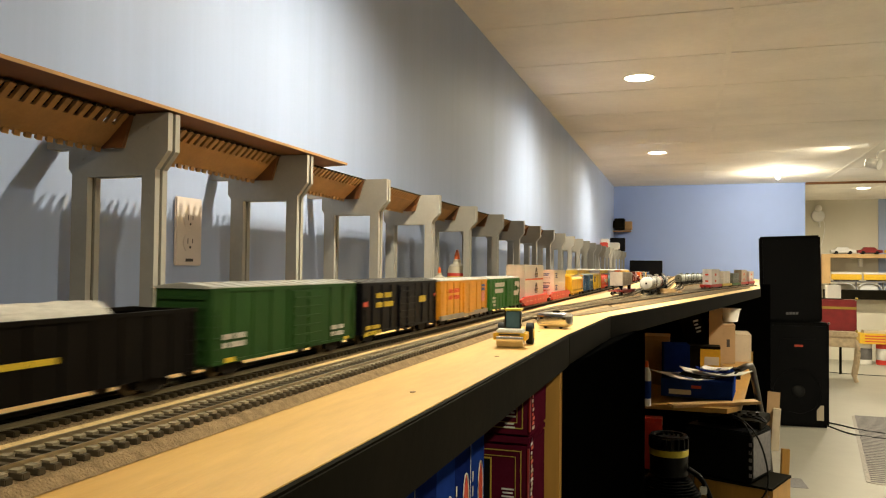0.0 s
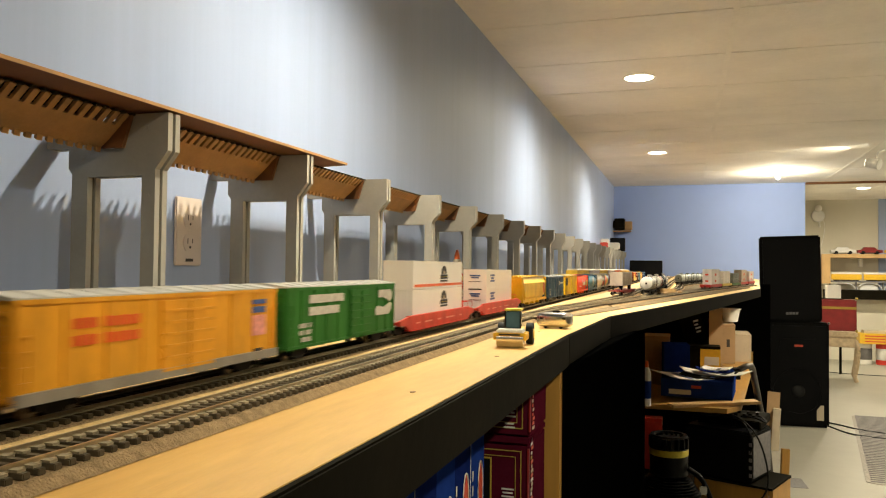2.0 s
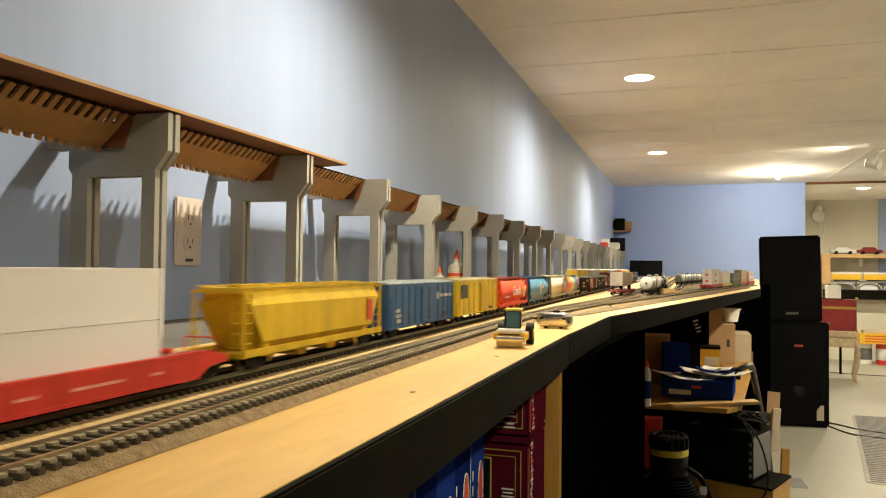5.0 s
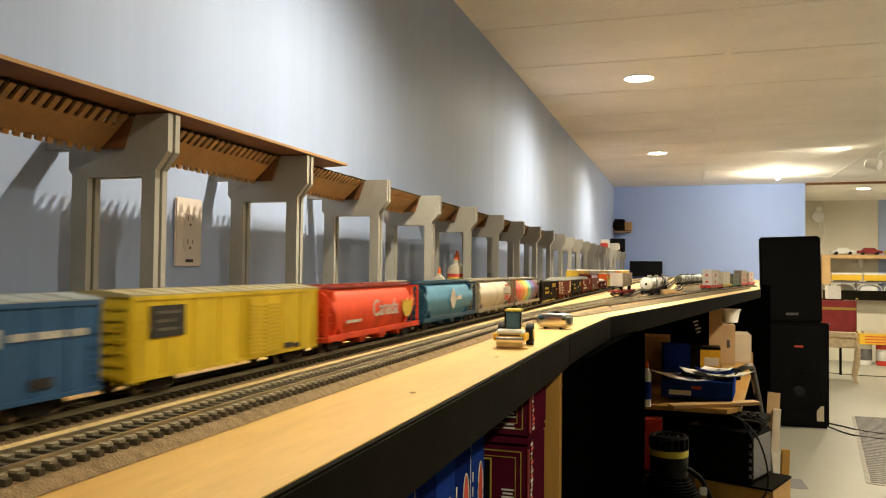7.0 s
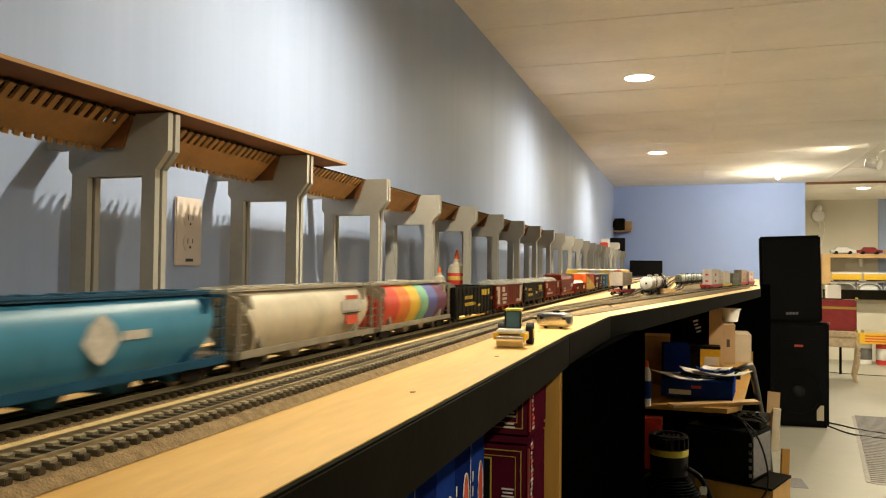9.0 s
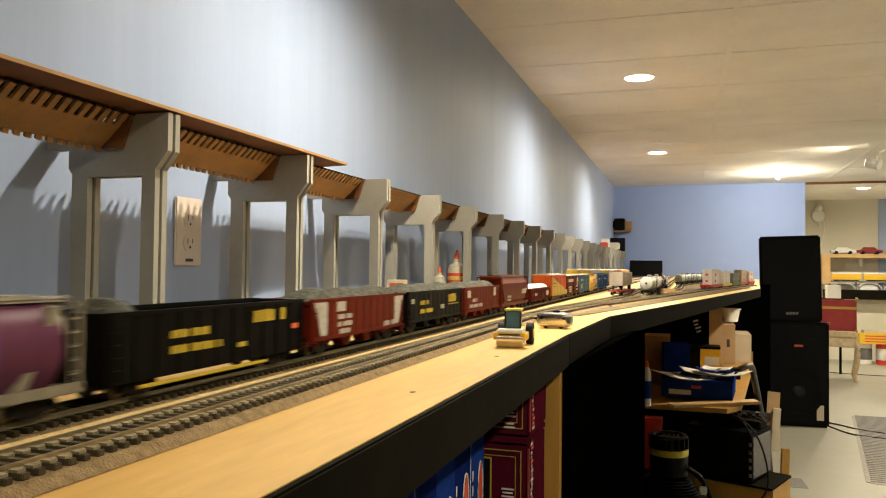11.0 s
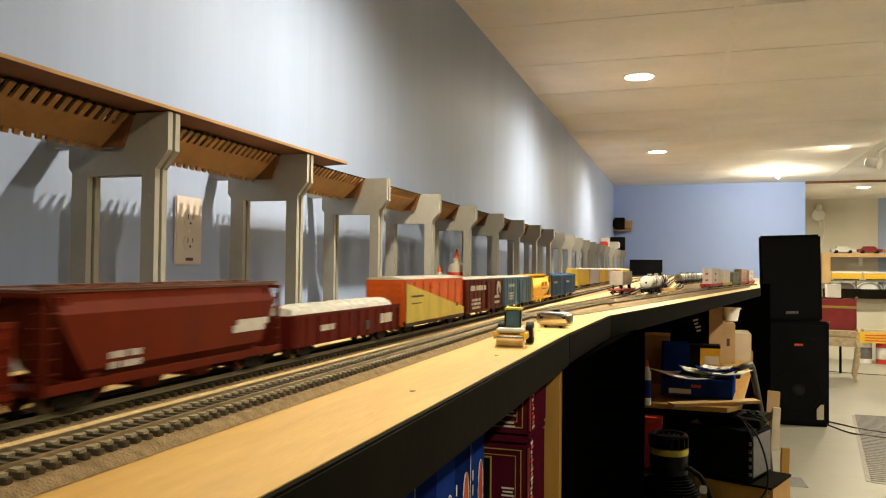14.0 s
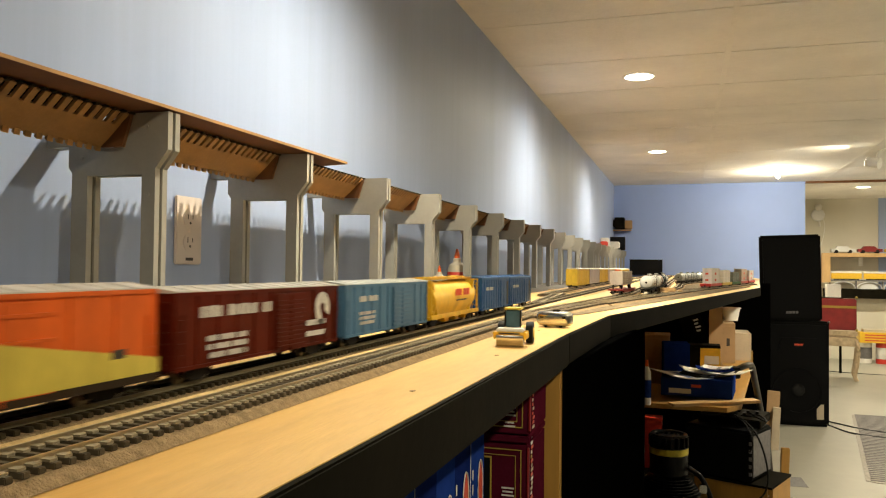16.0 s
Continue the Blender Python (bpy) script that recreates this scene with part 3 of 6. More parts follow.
def boxcar(label, front, rear, colour, roof, top=0.047, door=(-0.022, 0.022), ribs=10, spots=(), panels=True, door_ribs=6, sill=None):
    t, L = car("boxcar", label, front, rear)
    body = paint(colour)
    h = L / 2
    bm = bmesh.new()
    box(bm, -SIDE, SIDE, -h, h, 0.0085, top, 0.0004)
    shell = part("body", bm, body, t)
    post = mesh("side_post", box(bmesh.new(), -0.0008, 0.0008, -0.0005, 0.0005, 0.0090, top - 0.001), body)
    ridge = mesh("end_ridge", box(bmesh.new(), -SIDE + 0.002, SIDE - 0.002, -0.0006, 0.0006, -0.0012, 0.0012, 0.0005), body)
    for s in (-1, 1):
        for i in range(ribs + 1):
            y = -h + 0.001 + i * (L - 0.002) / ribs
            if not (door[0] - 0.002 < y < door[1] + 0.002):
                k = new("side_post", post)
                k.parent, k.matrix_basis = shell, Matrix.Translation((s * SIDE, y, 0))
        for i in range(7):
            k = new("end_ridge", ridge)
            k.parent, k.matrix_basis = shell, Matrix.Translation((0, s * h, 0.011 + i * (top - 0.016) / 6))
        part("bottom_rail", B(s * SIDE - 0.0006, s * SIDE + 0.0008, -h, h, 0.0080, 0.0098), body, shell)
        part("top_rail", B(s * SIDE - 0.0006, s * SIDE + 0.0009, -h, h, top - 0.0018, top + 0.0002), body, shell)
    for s in (-1, 1):
        bm = bmesh.new()
        x = s * (SIDE + 0.0010)
        box(bm, x - 0.0006, x + 0.0006, door[0], door[1], 0.0092, top - 0.003, 0.0003)
        d = part("door", bm, body, t)
        rib = mesh("door_rib", box(bmesh.new(), x - 0.0013, x + 0.0013, door[0] + 0.001, door[1] - 0.001, -0.0007, 0.0007), body)
        for i in range(door_ribs):
            k = new("door_rib", rib)
            k.parent, k.matrix_basis = d, Matrix.Translation((0, 0, 0.011 + i * (top - 0.019) / max(1, door_ribs - 1)))
        part("lock_rod", box(bmesh.new(), x - 0.0008, x + 0.0014, (door[0] + door[1]) / 2 - 0.0004, (door[0] + door[1]) / 2 + 0.0004, 0.008, top - 0.004), body, d)
    bm = prism(bmesh.new(), [(-SIDE - 0.0008, top), (-SIDE - 0.0008, top + 0.0008), (0, top + 0.0030), (SIDE + 0.0008, top + 0.0008), (SIDE + 0.0008, top)], "y", -h - 0.0006, h + 0.0006)
    for i in range(13):
        y = -h + i * L / 12
        prism(bm, [(-SIDE - 0.0008, top + 0.0005), (-SIDE - 0.0008, top + 0.0011), (0, top + 0.0033), (SIDE + 0.0008, top + 0.0011), (SIDE + 0.0008, top + 0.0005)], "y", y - 0.0006, y + 0.0006)
    part("roof", bm, paint(roof), t, "ribbed roof")
    bm = bmesh.new()
    box(bm, -0.004, 0.004, -h + 0.004, h - 0.004, 0.0055, 0.0086)
    for i in range(5):
        box(bm, -SIDE + 0.002, SIDE - 0.002, -h + 0.02 + i * (L - 0.04) / 4 - 0.0008, -h + 0.02 + i * (L - 0.04) / 4 + 0.0008, 0.0070, 0.0086)
    part("underframe", bm, M["underframe"], t)
    if sill:
        for s in (-1, 1):
            part("side_sill", B(s * SIDE - s * 0.0006, s * SIDE + s * 0.0020, -h, h, 0.0072, 0.0118), paint(sill), t)
    ladders(t, L, top * 0.62, 0.007, body, SIDE + 0.0005)
    running_gear(t, L)
    marks(t, spots)
    return t


def hopper(label, front, rear, colour, top=0.038, load=None, ends=None, spots=(), bays=4, heap=0.0085):
    t, L = car("hopper_car", label, front, rear)
    body, h = paint(colour, 0.5), L / 2
    bm = bmesh.new()
    for s in (-1, 1):
        box(bm, s * SIDE - 0.0008, s * SIDE + 0.0004, -h, h, 0.0105, top)
        box(bm, s * SIDE - 0.001, s * SIDE + 0.0014, -h, h, top - 0.0018, top + 0.0004)
        box(bm, s * SIDE - 0.001, s * SIDE + 0.0012, -h, h, 0.0105, 0.0126)
        for i in range(13):
            y = -h + 0.002 + i * (L - 0.004) / 12
            box(bm, s * SIDE - 0.0004, s * SIDE + 0.0008, y - 0.0004, y + 0.0004, 0.0088, top - 0.001)
    for s in (-1, 1):
        prism(bm, [(s * h, top - 0.001), (s * h, top - 0.003), (s * (h - 0.022), 0.012), (s * (h - 0.022), 0.014)], "x", -SIDE, SIDE)
        for x in (-SIDE + 0.001, -0.006, 0.006, SIDE - 0.001):
            box(bm, x - 0.0007, x + 0.0007, s * (h - 0.0012), s * h, 0.008, top)
    box(bm, -SIDE + 0.0005, SIDE - 0.0005, -h + 0.001, h - 0.001, 0.0125, top - 0.006)
    part("body", bm, body, t)
    for i in range(bays):
        y = -h + L * (i + 0.5 + 0.25) / (bays + 0.5)
        for s in (-1, 1):
            part("hopper_bay", prism(bmesh.new(), [(y - 0.012, 0.0125), (y + 0.012, 0.0125), (y + 0.0035, 0.0030), (y - 0.0035, 0.0030)], "x", *((0.0035, 0.0125) if s > 0 else (-0.0125, -0.0035))), body, t)
    if load:
        bm = bmesh.new()
        nx, ny = 10, int(L / 0.003)
        grid = []
        for j in range(ny + 1):
            y = -h + 0.001 + j * (L - 0.002) / ny
            rowv = []
            for i in range(nx + 1):
                x = -SIDE + 0.0006 + i * (2 * SIDE - 0.0012) / nx
                u = 1 - (2 * i / nx - 1) ** 2
                e = min(1.0, (h - abs(y)) / 0.018)
                z = top - 0.002 + heap * u * e * (0.85 + 0.10 * math.cos(y * 2 * math.pi / (L / 3.0)) + 0.10 * noise.noise((x * 120, y * 60, L * 900))) + random.uniform(-0.0008, 0.0012)
                rowv.append(bm.verts.new((x, y, z)))
            grid.append(rowv)
        for a, b in zip(grid, grid[1:]):
            for i in range(nx):
                bm.faces.new((a[i], a[i + 1], b[i + 1], b[i]))
        low = [bm.verts.new((x, y, top - 0.007)) for x, y in ((-SIDE + 0.0006, -h + 0.001), (SIDE - 0.0006, -h + 0.001), (SIDE - 0.0006, h - 0.001), (-SIDE + 0.0006, h - 0.001))]
        bm.faces.new(low)
        part("load", bm, M[load], t, "heaped gravel load")
    if ends:
        for s in (-1, 1):
            bm = bmesh.new()
            x = SIDE + 0.0006
            w = 0.021
            prism(bm, [(s * (h - 0.0015), top - 0.002), (s * (h - w), top - 0.002), (s * (h - w), 0.0135), (s * (h - w * 0.6), 0.0135)], "x", x, x + 0.0006)
            part("end_panel", bm, M[ends], t, "white end panel")
    ladders(t, L, top * 0.7, 0.006, body, SIDE + 0.001)
    running_gear(t, L, 0.022)
    marks(t, spots)
    return t


def covered_hopper(label, front, rear, colour, roof=None, top=0.047, round_side=False, spots=(), bands=(), sill=None, rough=0.42):
    t, L = car("covered_hopper", label, front, rear)
    body, h = paint(colour, rough), L / 2
    if round_side:
        prof = [(-0.0105, 0.012)]
        for k in range(15):
            a = math.pi * (-0.20 + 1.40 * k / 14)
            prof.append((SIDE * math.cos(a) if k not in () else 0, 0.0275 + 0.0185 * math.sin(a)))
        prof = [(0.0105, 0.0105)] + [(p if abs(p) < SIDE else math.copysign(SIDE, p), min(q, top - 0.001)) for p, q in prof[1:]] + [(-0.0105, 0.0105)]
    else:
        prof = [(0.0115, 0.0105), (SIDE, 0.0165), (SIDE, top - 0.010), (0.0125, top - 0.001), (-0.0125, top - 0.001), (-SIDE, top - 0.010), (-SIDE, 0.0165), (-0.0115, 0.0105)]
    tank = h - 0.013
    bm = prism(bmesh.new(), prof, "y", -tank, tank)
    for v in bm.verts:
        v.co.y = math.copysign(tank + 0.006 - max(0.0, 0.80 * top - v.co.z) * 0.62, v.co.y)
    part("body", bm, body, t, smooth=round_side)
    k = 0.985
    for y0, y1, m in bands:
        bm = prism(bmesh.new(), [(p * 1.012, q * 1.004 + 0.0001) for p, q in prof], "y", y0, y1)
        part("colour_band", bm, m, t, smooth=round_side)
    for s in (-1, 1):
        # end slope sheet and platform
        bm = bmesh.new()
        prism(bm, [(s * (tank - 0.001), top - 0.003), (s * (tank + 0.004), top - 0.003), (s * (tank - 0.014), 0.011), (s * (tank - 0.019), 0.011)], "x", -SIDE + 0.002, SIDE - 0.002)
        box(bm, -SIDE, SIDE, s * h - (0.014 if s > 0 else 0), s * h + (0 if s > 0 else 0.014), 0.0085, 0.0108)
        for x in (-SIDE + 0.0008, SIDE - 0.0008):
            box(bm, x - 0.0006, x + 0.0006, s * (h - 0.001) - 0.0006, s * (h - 0.001) + 0.0006, 0.010, top - 0.002)
        box(bm, -SIDE, SIDE, s * (h - 0.0006) - 0.0006, s * (h - 0.0006) + 0.0006, top - 0.003, top - 0.0012)
        part("end_frame", bm, paint(sill) if sill else body, t)
        part("side_sill", B(s * SIDE - 0.0012, s * SIDE + 0.0007, -h, h, 0.0085, 0.0128, bevel=0.0003), paint(sill) if sill else body, t)
    bm = bmesh.new()
    rw = 0.0085 if round_side else 0.0138
    box(bm, -rw, rw, -h + 0.001, h - 0.001, top - 0.0012, top)
    for i in range(9):
        y = -tank + (i + 0.5) * 2 * tank / 9
        box(bm, -0.006, 0.006, y - 0.006, y + 0.006, top, top + 0.0018, 0.0006)
    for s in (-1, 1):
        box(bm, s * rw - 0.001, s * rw + 0.001, -h, h, top + 0.0003, top + 0.0012)
    part("roof_walk", bm, paint(roof or colour), t, "roof with hatches and running boards")
    for i in range(4):
        y = -tank + 2 * tank * (i + 0.5) / 4
        bm = prism(bmesh.new(), [(y - 0.013, 0.0115), (y + 0.013, 0.0115), (y + 0.0045, 0.0030), (y - 0.0045, 0.0030)], "x", -0.0118, 0.0118)
        part("hopper_bay", bm, paint(sill) if sill else body, t)
    ladders(t, L, top * 0.72, 0.008, paint(sill) if sill else body, SIDE - 0.0003)
    running_gear(t, L, 0.021)
    marks(t, spots)
    return t


def gondola(label, front, rear, colour, top=0.030, load=None, spots=(), load_span=None, stripe=None):
    t, L = car("gondola", label, front, rear)
    body, h = paint(colour, 0.55), L / 2
    bm = bmesh.new()
    for s in (-1, 1):
        box(bm, s * SIDE - 0.0008, s * SIDE + 0.0004, -h, h, 0.0080, top)
        box(bm, s * SIDE - 0.001, s * SIDE + 0.0014, -h, h, top - 0.0016, top + 0.0004)
        box(bm, -SIDE, SIDE, s * h - 0.0008, s * h + 0.0008, 0.0080, top)
        for i in range(12):
            y = -h + 0.002 + i * (L - 0.004) / 11
            box(bm, s * SIDE - 0.0004, s * SIDE + 0.0012, y - 0.0007, y + 0.0007, 0.0082, top - 0.001)
    box(bm, -SIDE, SIDE, -h, h, 0.0080, 0.0100)
    part("body", bm, body, t)
    if load:
        bm = bmesh.new()
        a, b = load_span or (-h + 0.002, h - 0.002)
        n = int((b - a) / 0.003)
        rows = []
        for j in range(n + 1):
            y = a + j * (b - a) / n
            e = min(1, min(y - a, b - y) / 0.006)
            rows.append([bm.verts.new((-SIDE + 0.0012 + i * (2 * SIDE - 0.0024) / 8, y, top - 0.004 + 0.0095 * e * (1 - (i / 4 - 1) ** 4) + random.uniform(-0.0006, 0.0007))) for i in range(9)])
        for p, q in zip(rows, rows[1:]):
            for i in range(8):
                bm.faces.new((p[i], p[i + 1], q[i + 1], q[i]))
        part("load", bm, M[load], t, "heaped load")
    if stripe:
        bm = bmesh.new()
        plate_on(bm, -h + 0.02, h - 0.045, 0.0046, 0.0062, SIDE + 0.0004, 0.0010)
        part("sill_stripe", bm, M[stripe], t)
    ladders(t, L, top * 0.7, 0.006, body, SIDE + 0.001)
    running_gear(t, L)
    marks(t, spots)
    return t


def container(t, y0, y1, z0, z1, name="container"):
    W = 0.0145
    c = part(name, B(-W, W, y0, y1, z0, z1, bevel=0.0003), M["boxwhite"], t, "white corrugated container")
    n = int((y1 - y0) / 0.0045)
    rib = mesh("side_rib", box(bmesh.new(), -0.0003, 0.0002, -0.0011, 0.0011, z0 + 0.0018, z1 - 0.0016), M["boxwhite"])
    for s in (-1, 1):
        for y in (y0 + 0.0004, y1 - 0.0004):
            part("corner_post", B(s * W - 0.0007, s * W + 0.0004, y - 0.0007, y + 0.0007, z0, z1), M["boxwhite"], c)
        part("top_rail", B(s * W - 0.0007, s * W + 0.0004, y0, y1, z1 - 0.0012, z1 + 0.0002), M["boxwhite"], c)
        part("bottom_rail", B(s * W - 0.0007, s * W + 0.0004, y0, y1, z0, z0 + 0.0014), M["boxwhite"], c)
        for i in range(1, n):
            k = new("side_rib", rib)
            k.parent, k.matrix_basis = c, Matrix.Translation((s * W, y0 + i * (y1 - y0) / n, 0))
    for i in range(4):
        x = -0.009 + i * 0.006
        part("door_bar", B(x - 0.0002, x + 0.0002, y0 - 0.0003, y0, z0 + 0.001, z1 - 0.001), M["boxwhite"], c)
    part("end_rail", B(-W, W, y0 - 0.0005, y0 + 0.0006, z0 - 0.0001, z0 + 0.0012), M["boxwhite"], c)
    part("end_rail", B(-W, W, y0 - 0.0005, y0 + 0.0006, z1 - 0.0012, z1 + 0.0002), M["boxwhite"], c)
    return c


def well_car(label, front, rear, boxes, spots=(), end_spots=()):
    t, L = car("well_car", label, front, rear)
    h, red = L / 2, paint((0.72, 0.060, 0.040))
    for s in (-1, 1):
        beam = part("side_beam", prism(bmesh.new(), [(-h + 0.030, 0.0035), (h - 0.030, 0.0035), (h - 0.020, 0.0085), (h - 0.004, 0.0095), (h - 0.004, 0.0135), (h - 0.026, 0.0165),
                    (-h + 0.026, 0.0165), (-h + 0.004, 0.0135), (-h + 0.004, 0.0095), (-h + 0.020, 0.0085)], "x", s * SIDE - 0.0016, s * SIDE + 0.0006), red, t, "red side beam")
        part("top_chord", B(s * SIDE - 0.002, s * SIDE + 0.0012, -h + 0.026, h - 0.026, 0.0155, 0.0172), red, beam)
        part("bottom_chord", B(s * SIDE - 0.002, s * SIDE + 0.0012, -h + 0.030, h - 0.030, 0.0032, 0.0048), red, beam)
        part("end_deck", B(-SIDE, SIDE, s * (h - 0.018) - 0.011, s * (h - 0.018) + 0.011, 0.0100, 0.0125), red, t)
        part("draft_box", B(-0.005, 0.005, s * (h - 0.008) - 0.010, s * (h - 0.008) + 0.010, 0.0090, 0.0140), red, t)
    part("well_floor", B(-SIDE + 0.001, SIDE - 0.001, -h + 0.028, h - 0.028, 0.0035, 0.0050), red, t)
    for s in (-1, 1):
        part("platform", box(bmesh.new(), -0.012, 0.012, s * (h - 0.014) - 0.008, s * (h - 0.014) + 0.008, 0.0127, 0.0136), M["decal"], t, "pale end platform")
        bm = bmesh.new()
        tube(bm, [(-0.010, s * (h - 0.003), 0.013), (-0.010, s * (h - 0.003), 0.0215), (0.010, s * (h - 0.003), 0.0215), (0.010, s * (h - 0.003), 0.013)], 0.0005, 6)
        part("hand_rail", bm, red, t)
        cyl_bm = cyl(bmesh.new(), (-0.014, s * (h - 0.020), 0.015), (-0.006, s * (h - 0.020), 0.015), 0.0016, seg=10)
        part("brake_cylinder", cyl_bm, red, t)
    for y0, y1, z0, z1 in boxes:
        container(t, y0, y1, z0, z1)
    running_gear(t, L, 0.016)
    for y0, y1, z0, z1, m in spots:
        bm = bmesh.new()
        plate_on(bm, y0, y1, z0, z1, 0.0150)
        part("printed_mark", bm, M[m], t)
    for x0, x1, z0, z1, y, m in end_spots:
        part("printed_mark", box(bmesh.new(), x0, x1, y - 0.0009, y - 0.0006, z0, z1), M[m], t)
    for y, w in ((-0.080, 0.012), (-0.055, 0.022), (-0.015, 0.010), (0.012, 0.030), (0.060, 0.008)):
        bm = bmesh.new()
        plate_on(bm, y, y + w, 0.0092, 0.0105, SIDE + 0.0006)
        part("lettering", bm, M["decal_faint"], t)
    return t


def tank_car(label, colour, y0, y1, at, band=None, category="model railcar"):
    t = thing("tank_car", label, category, at, "parked railcars")
    L = y1 - y0
    bm = bmesh.new()
    cyl(bm, (0, y0 + 0.006, 0.0275), (0, y1 - 0.006, 0.0275), 0.0165, seg=24)
    for y, s in ((y0 + 0.006, -1), (y1 - 0.006, 1)):
        ball(bm, (0, y, 0.0275), 0.0165, 1, 0.36, 1, 24, 12)
    part("tank", bm, paint(colour, 0.35), t, smooth=True)
    part("dome", cyl(bmesh.new(), (0, 0, 0.043), (0, 0, 0.049), 0.0055, seg=14), paint(colour, 0.35), t)
    part("walkway", B(-0.009, 0.009, -0.014, 0.014, 0.0445, 0.0455), M["underframe"], t)
    part("frame", B(-0.012, 0.012, y0, y1, 0.0085, 0.0110), M["underframe"], t)
    for s in (-1, 1):
        # end platform, ladder, rails and the hub plate on the domed end
        e = y1 if s > 0 else y0
        part("end_platform", B(-0.0150, 0.0150, e - 0.006, e + 0.006, 0.0100, 0.0112), M["underframe"], t)
        part("hub_plate", cyl(bmesh.new(), (0.0, e - s * 0.0005, 0.0275), (0.0, e + s * 0.0006, 0.0275), 0.0026, seg=12), M["underframe"], t)
        part("side_rail", B(s * 0.0170, s * 0.0176, y0 + 0.004, y1 - 0.004, 0.0245, 0.0252), M["underframe"], t)
        part("dome_ladder", ladder_mesh(0.030), M["underframe"], t).matrix_basis = Matrix.Translation((s * 0.0166, 0.004, 0.014)) @ pose(0, 0, 0, 0, 0, 0 if s > 0 else 180)
        part("tank_band", cyl(bmesh.new(), (0, s * 0.045 - 0.0006, 0.0275), (0, s * 0.045 + 0.0006, 0.0275), 0.0168, seg=24), M["underframe"], t, smooth=True)
    if band:
        part("colour_band", cyl(bmesh.new(), (0, -0.012, 0.0275), (0, 0.012, 0.0275), 0.0168, seg=24), M[band], t, smooth=True)
    running_gear(t, L)
    return t


def split(front, rear):
    return -(rear - front) / 2, (rear - front) / 2


# the train, first car to last; places along the track at the start
gondola("black gondola with yellow lettering and a pale load", 0.140, 0.328, (0.014, 0.011, 0.009), 0.039, "whiteload", load_span=(-0.092, 0.045),
        spots=[(-0.05, 0.005, 0.0215, 0.0240, "decal_y")])
boxcar("dark green boxcar with ribbed sides and white print", 0.341, 0.522, (0.030, 0.085, 0.022), (0.50, 0.50, 0.46), 0.0485, (-0.005, 0.034), 9,
       word(-0.080, 0.021, 0.022, 0.003, "decal", 2) + word(0.050, 0.017, 0.02, 0.003, "decal", 2) + [(-0.078, -0.069, 0.0085, 0.011, "decal_y"), (0.070, 0.078, 0.0085, 0.0105, "decal_y")])
boxcar("black boxcar with yellow markings", 0.534, 0.715, (0.012, 0.012, 0.017), (0.10, 0.10, 0.10), 0.0480, (-0.012, 0.026), 9,
       word(-0.062, 0.036, 0.032, 0.0042, "decal_y") + word(-0.062, 0.0285, 0.040, 0.0042, "decal_y") + word(0.040, 0.029, 0.024, 0.006, "decal_y")
       + word(-0.082, 0.012, 0.030, 0.003, "decal_y", 2) + [(-0.088, -0.080, 0.030, 0.034, "decal_r"), (0.082, 0.088, 0.033, 0.036, "decal_r"), (-0.085, -0.077, 0.007, 0.010, "decal_y"), (0.012, 0.018, 0.035, 0.038, "decal_y")])
boxcar("orange-yellow boxcar with a grey sill and red lettering", 0.729, 0.917, (0.88, 0.40, 0.03), (0.62, 0.60, 0.55), 0.0470, (-0.012, 0.030), 8,
       word(-0.066, 0.0345, 0.040, 0.0045, "orange") + word(-0.066, 0.0275, 0.040, 0.0045, "orange") + [(0.067, 0.081, 0.034, 0.0375, "decal_b"), (0.067, 0.081, 0.039, 0.0415, "decal_b"), (0.067, 0.081, 0.021, 0.0325, "decal_faint"), (0.069, 0.078, 0.0105, 0.0135, "decal_k")], sill=(0.34, 0.30, 0.25))
boxcar("green boxcar with white lettering and emblem", 0.930, 1.112, (0.045, 0.19, 0.035), (0.60, 0.60, 0.56), 0.0470, (0.002, 0.040), 10,
       [(-0.062, -0.010, 0.0365, 0.042, "decal"), (-0.062, -0.018, 0.0285, 0.034, "decal")]
       + word(-0.075, 0.021, 0.016, 0.0030, "decal", 3) + word(0.014, 0.026, 0.010, 0.0025, "decal", 3))
emblem(CARS[-1][0], "decal", [[(0.056, 0.0425), (0.080, 0.0425), (0.084, 0.0395), (0.083, 0.0350), (0.079, 0.0325), (0.066, 0.0365), (0.0545, 0.0365)],
                              [(0.050, 0.0225), (0.076, 0.0225), (0.082, 0.0260), (0.083, 0.0310), (0.079, 0.0320), (0.066, 0.0285), (0.052, 0.0300), (0.0485, 0.0270)]], label="white emblem")
y0, y1 = 1.167, 1.3265
m0 = (1.122 + 1.372) / 2
a, b = y0 - m0, y1 - m0
seal = []
for z in (0.020, 0.0455):
    seal += [(a + 0.082, a + 0.105, z + 0.001, z + 0.0028, "decal_k"), (a + 0.082, a + 0.105, z + 0.004, z + 0.0085, "decal_k"), (a + 0.083, a + 0.104, z + 0.0055, z + 0.0065, "decal_y")]
well_car("red well car carrying two white containers with an orange stripe", 1.122, 1.372, [(a, b, 0.0060, 0.0400), (a, b, 0.0405, 0.0670)],
         seal + [(a + 0.004, b - 0.002, 0.0425, 0.0450, "orange")])
for z in (0.020, 0.0455):
    emblem(CARS[-1][0], "decal_k", [arch(a + 0.0935, z + 0.0090, 0.0035, 0.0085, 0, 180)], 0.0148, label="dark domed emblem")
    emblem(CARS[-1][0], "kraft", [arch(a + 0.0935, z + 0.0090, 0.0002, 0.0034, 0, 180)], 0.0148, label="tan middle of the emblem")
y0, y1 = 1.437, 1.580
m0 = (1.384 + 1.636) / 2
a, b = y0 - m0, y1 - m0
logo, logo_end = [], []
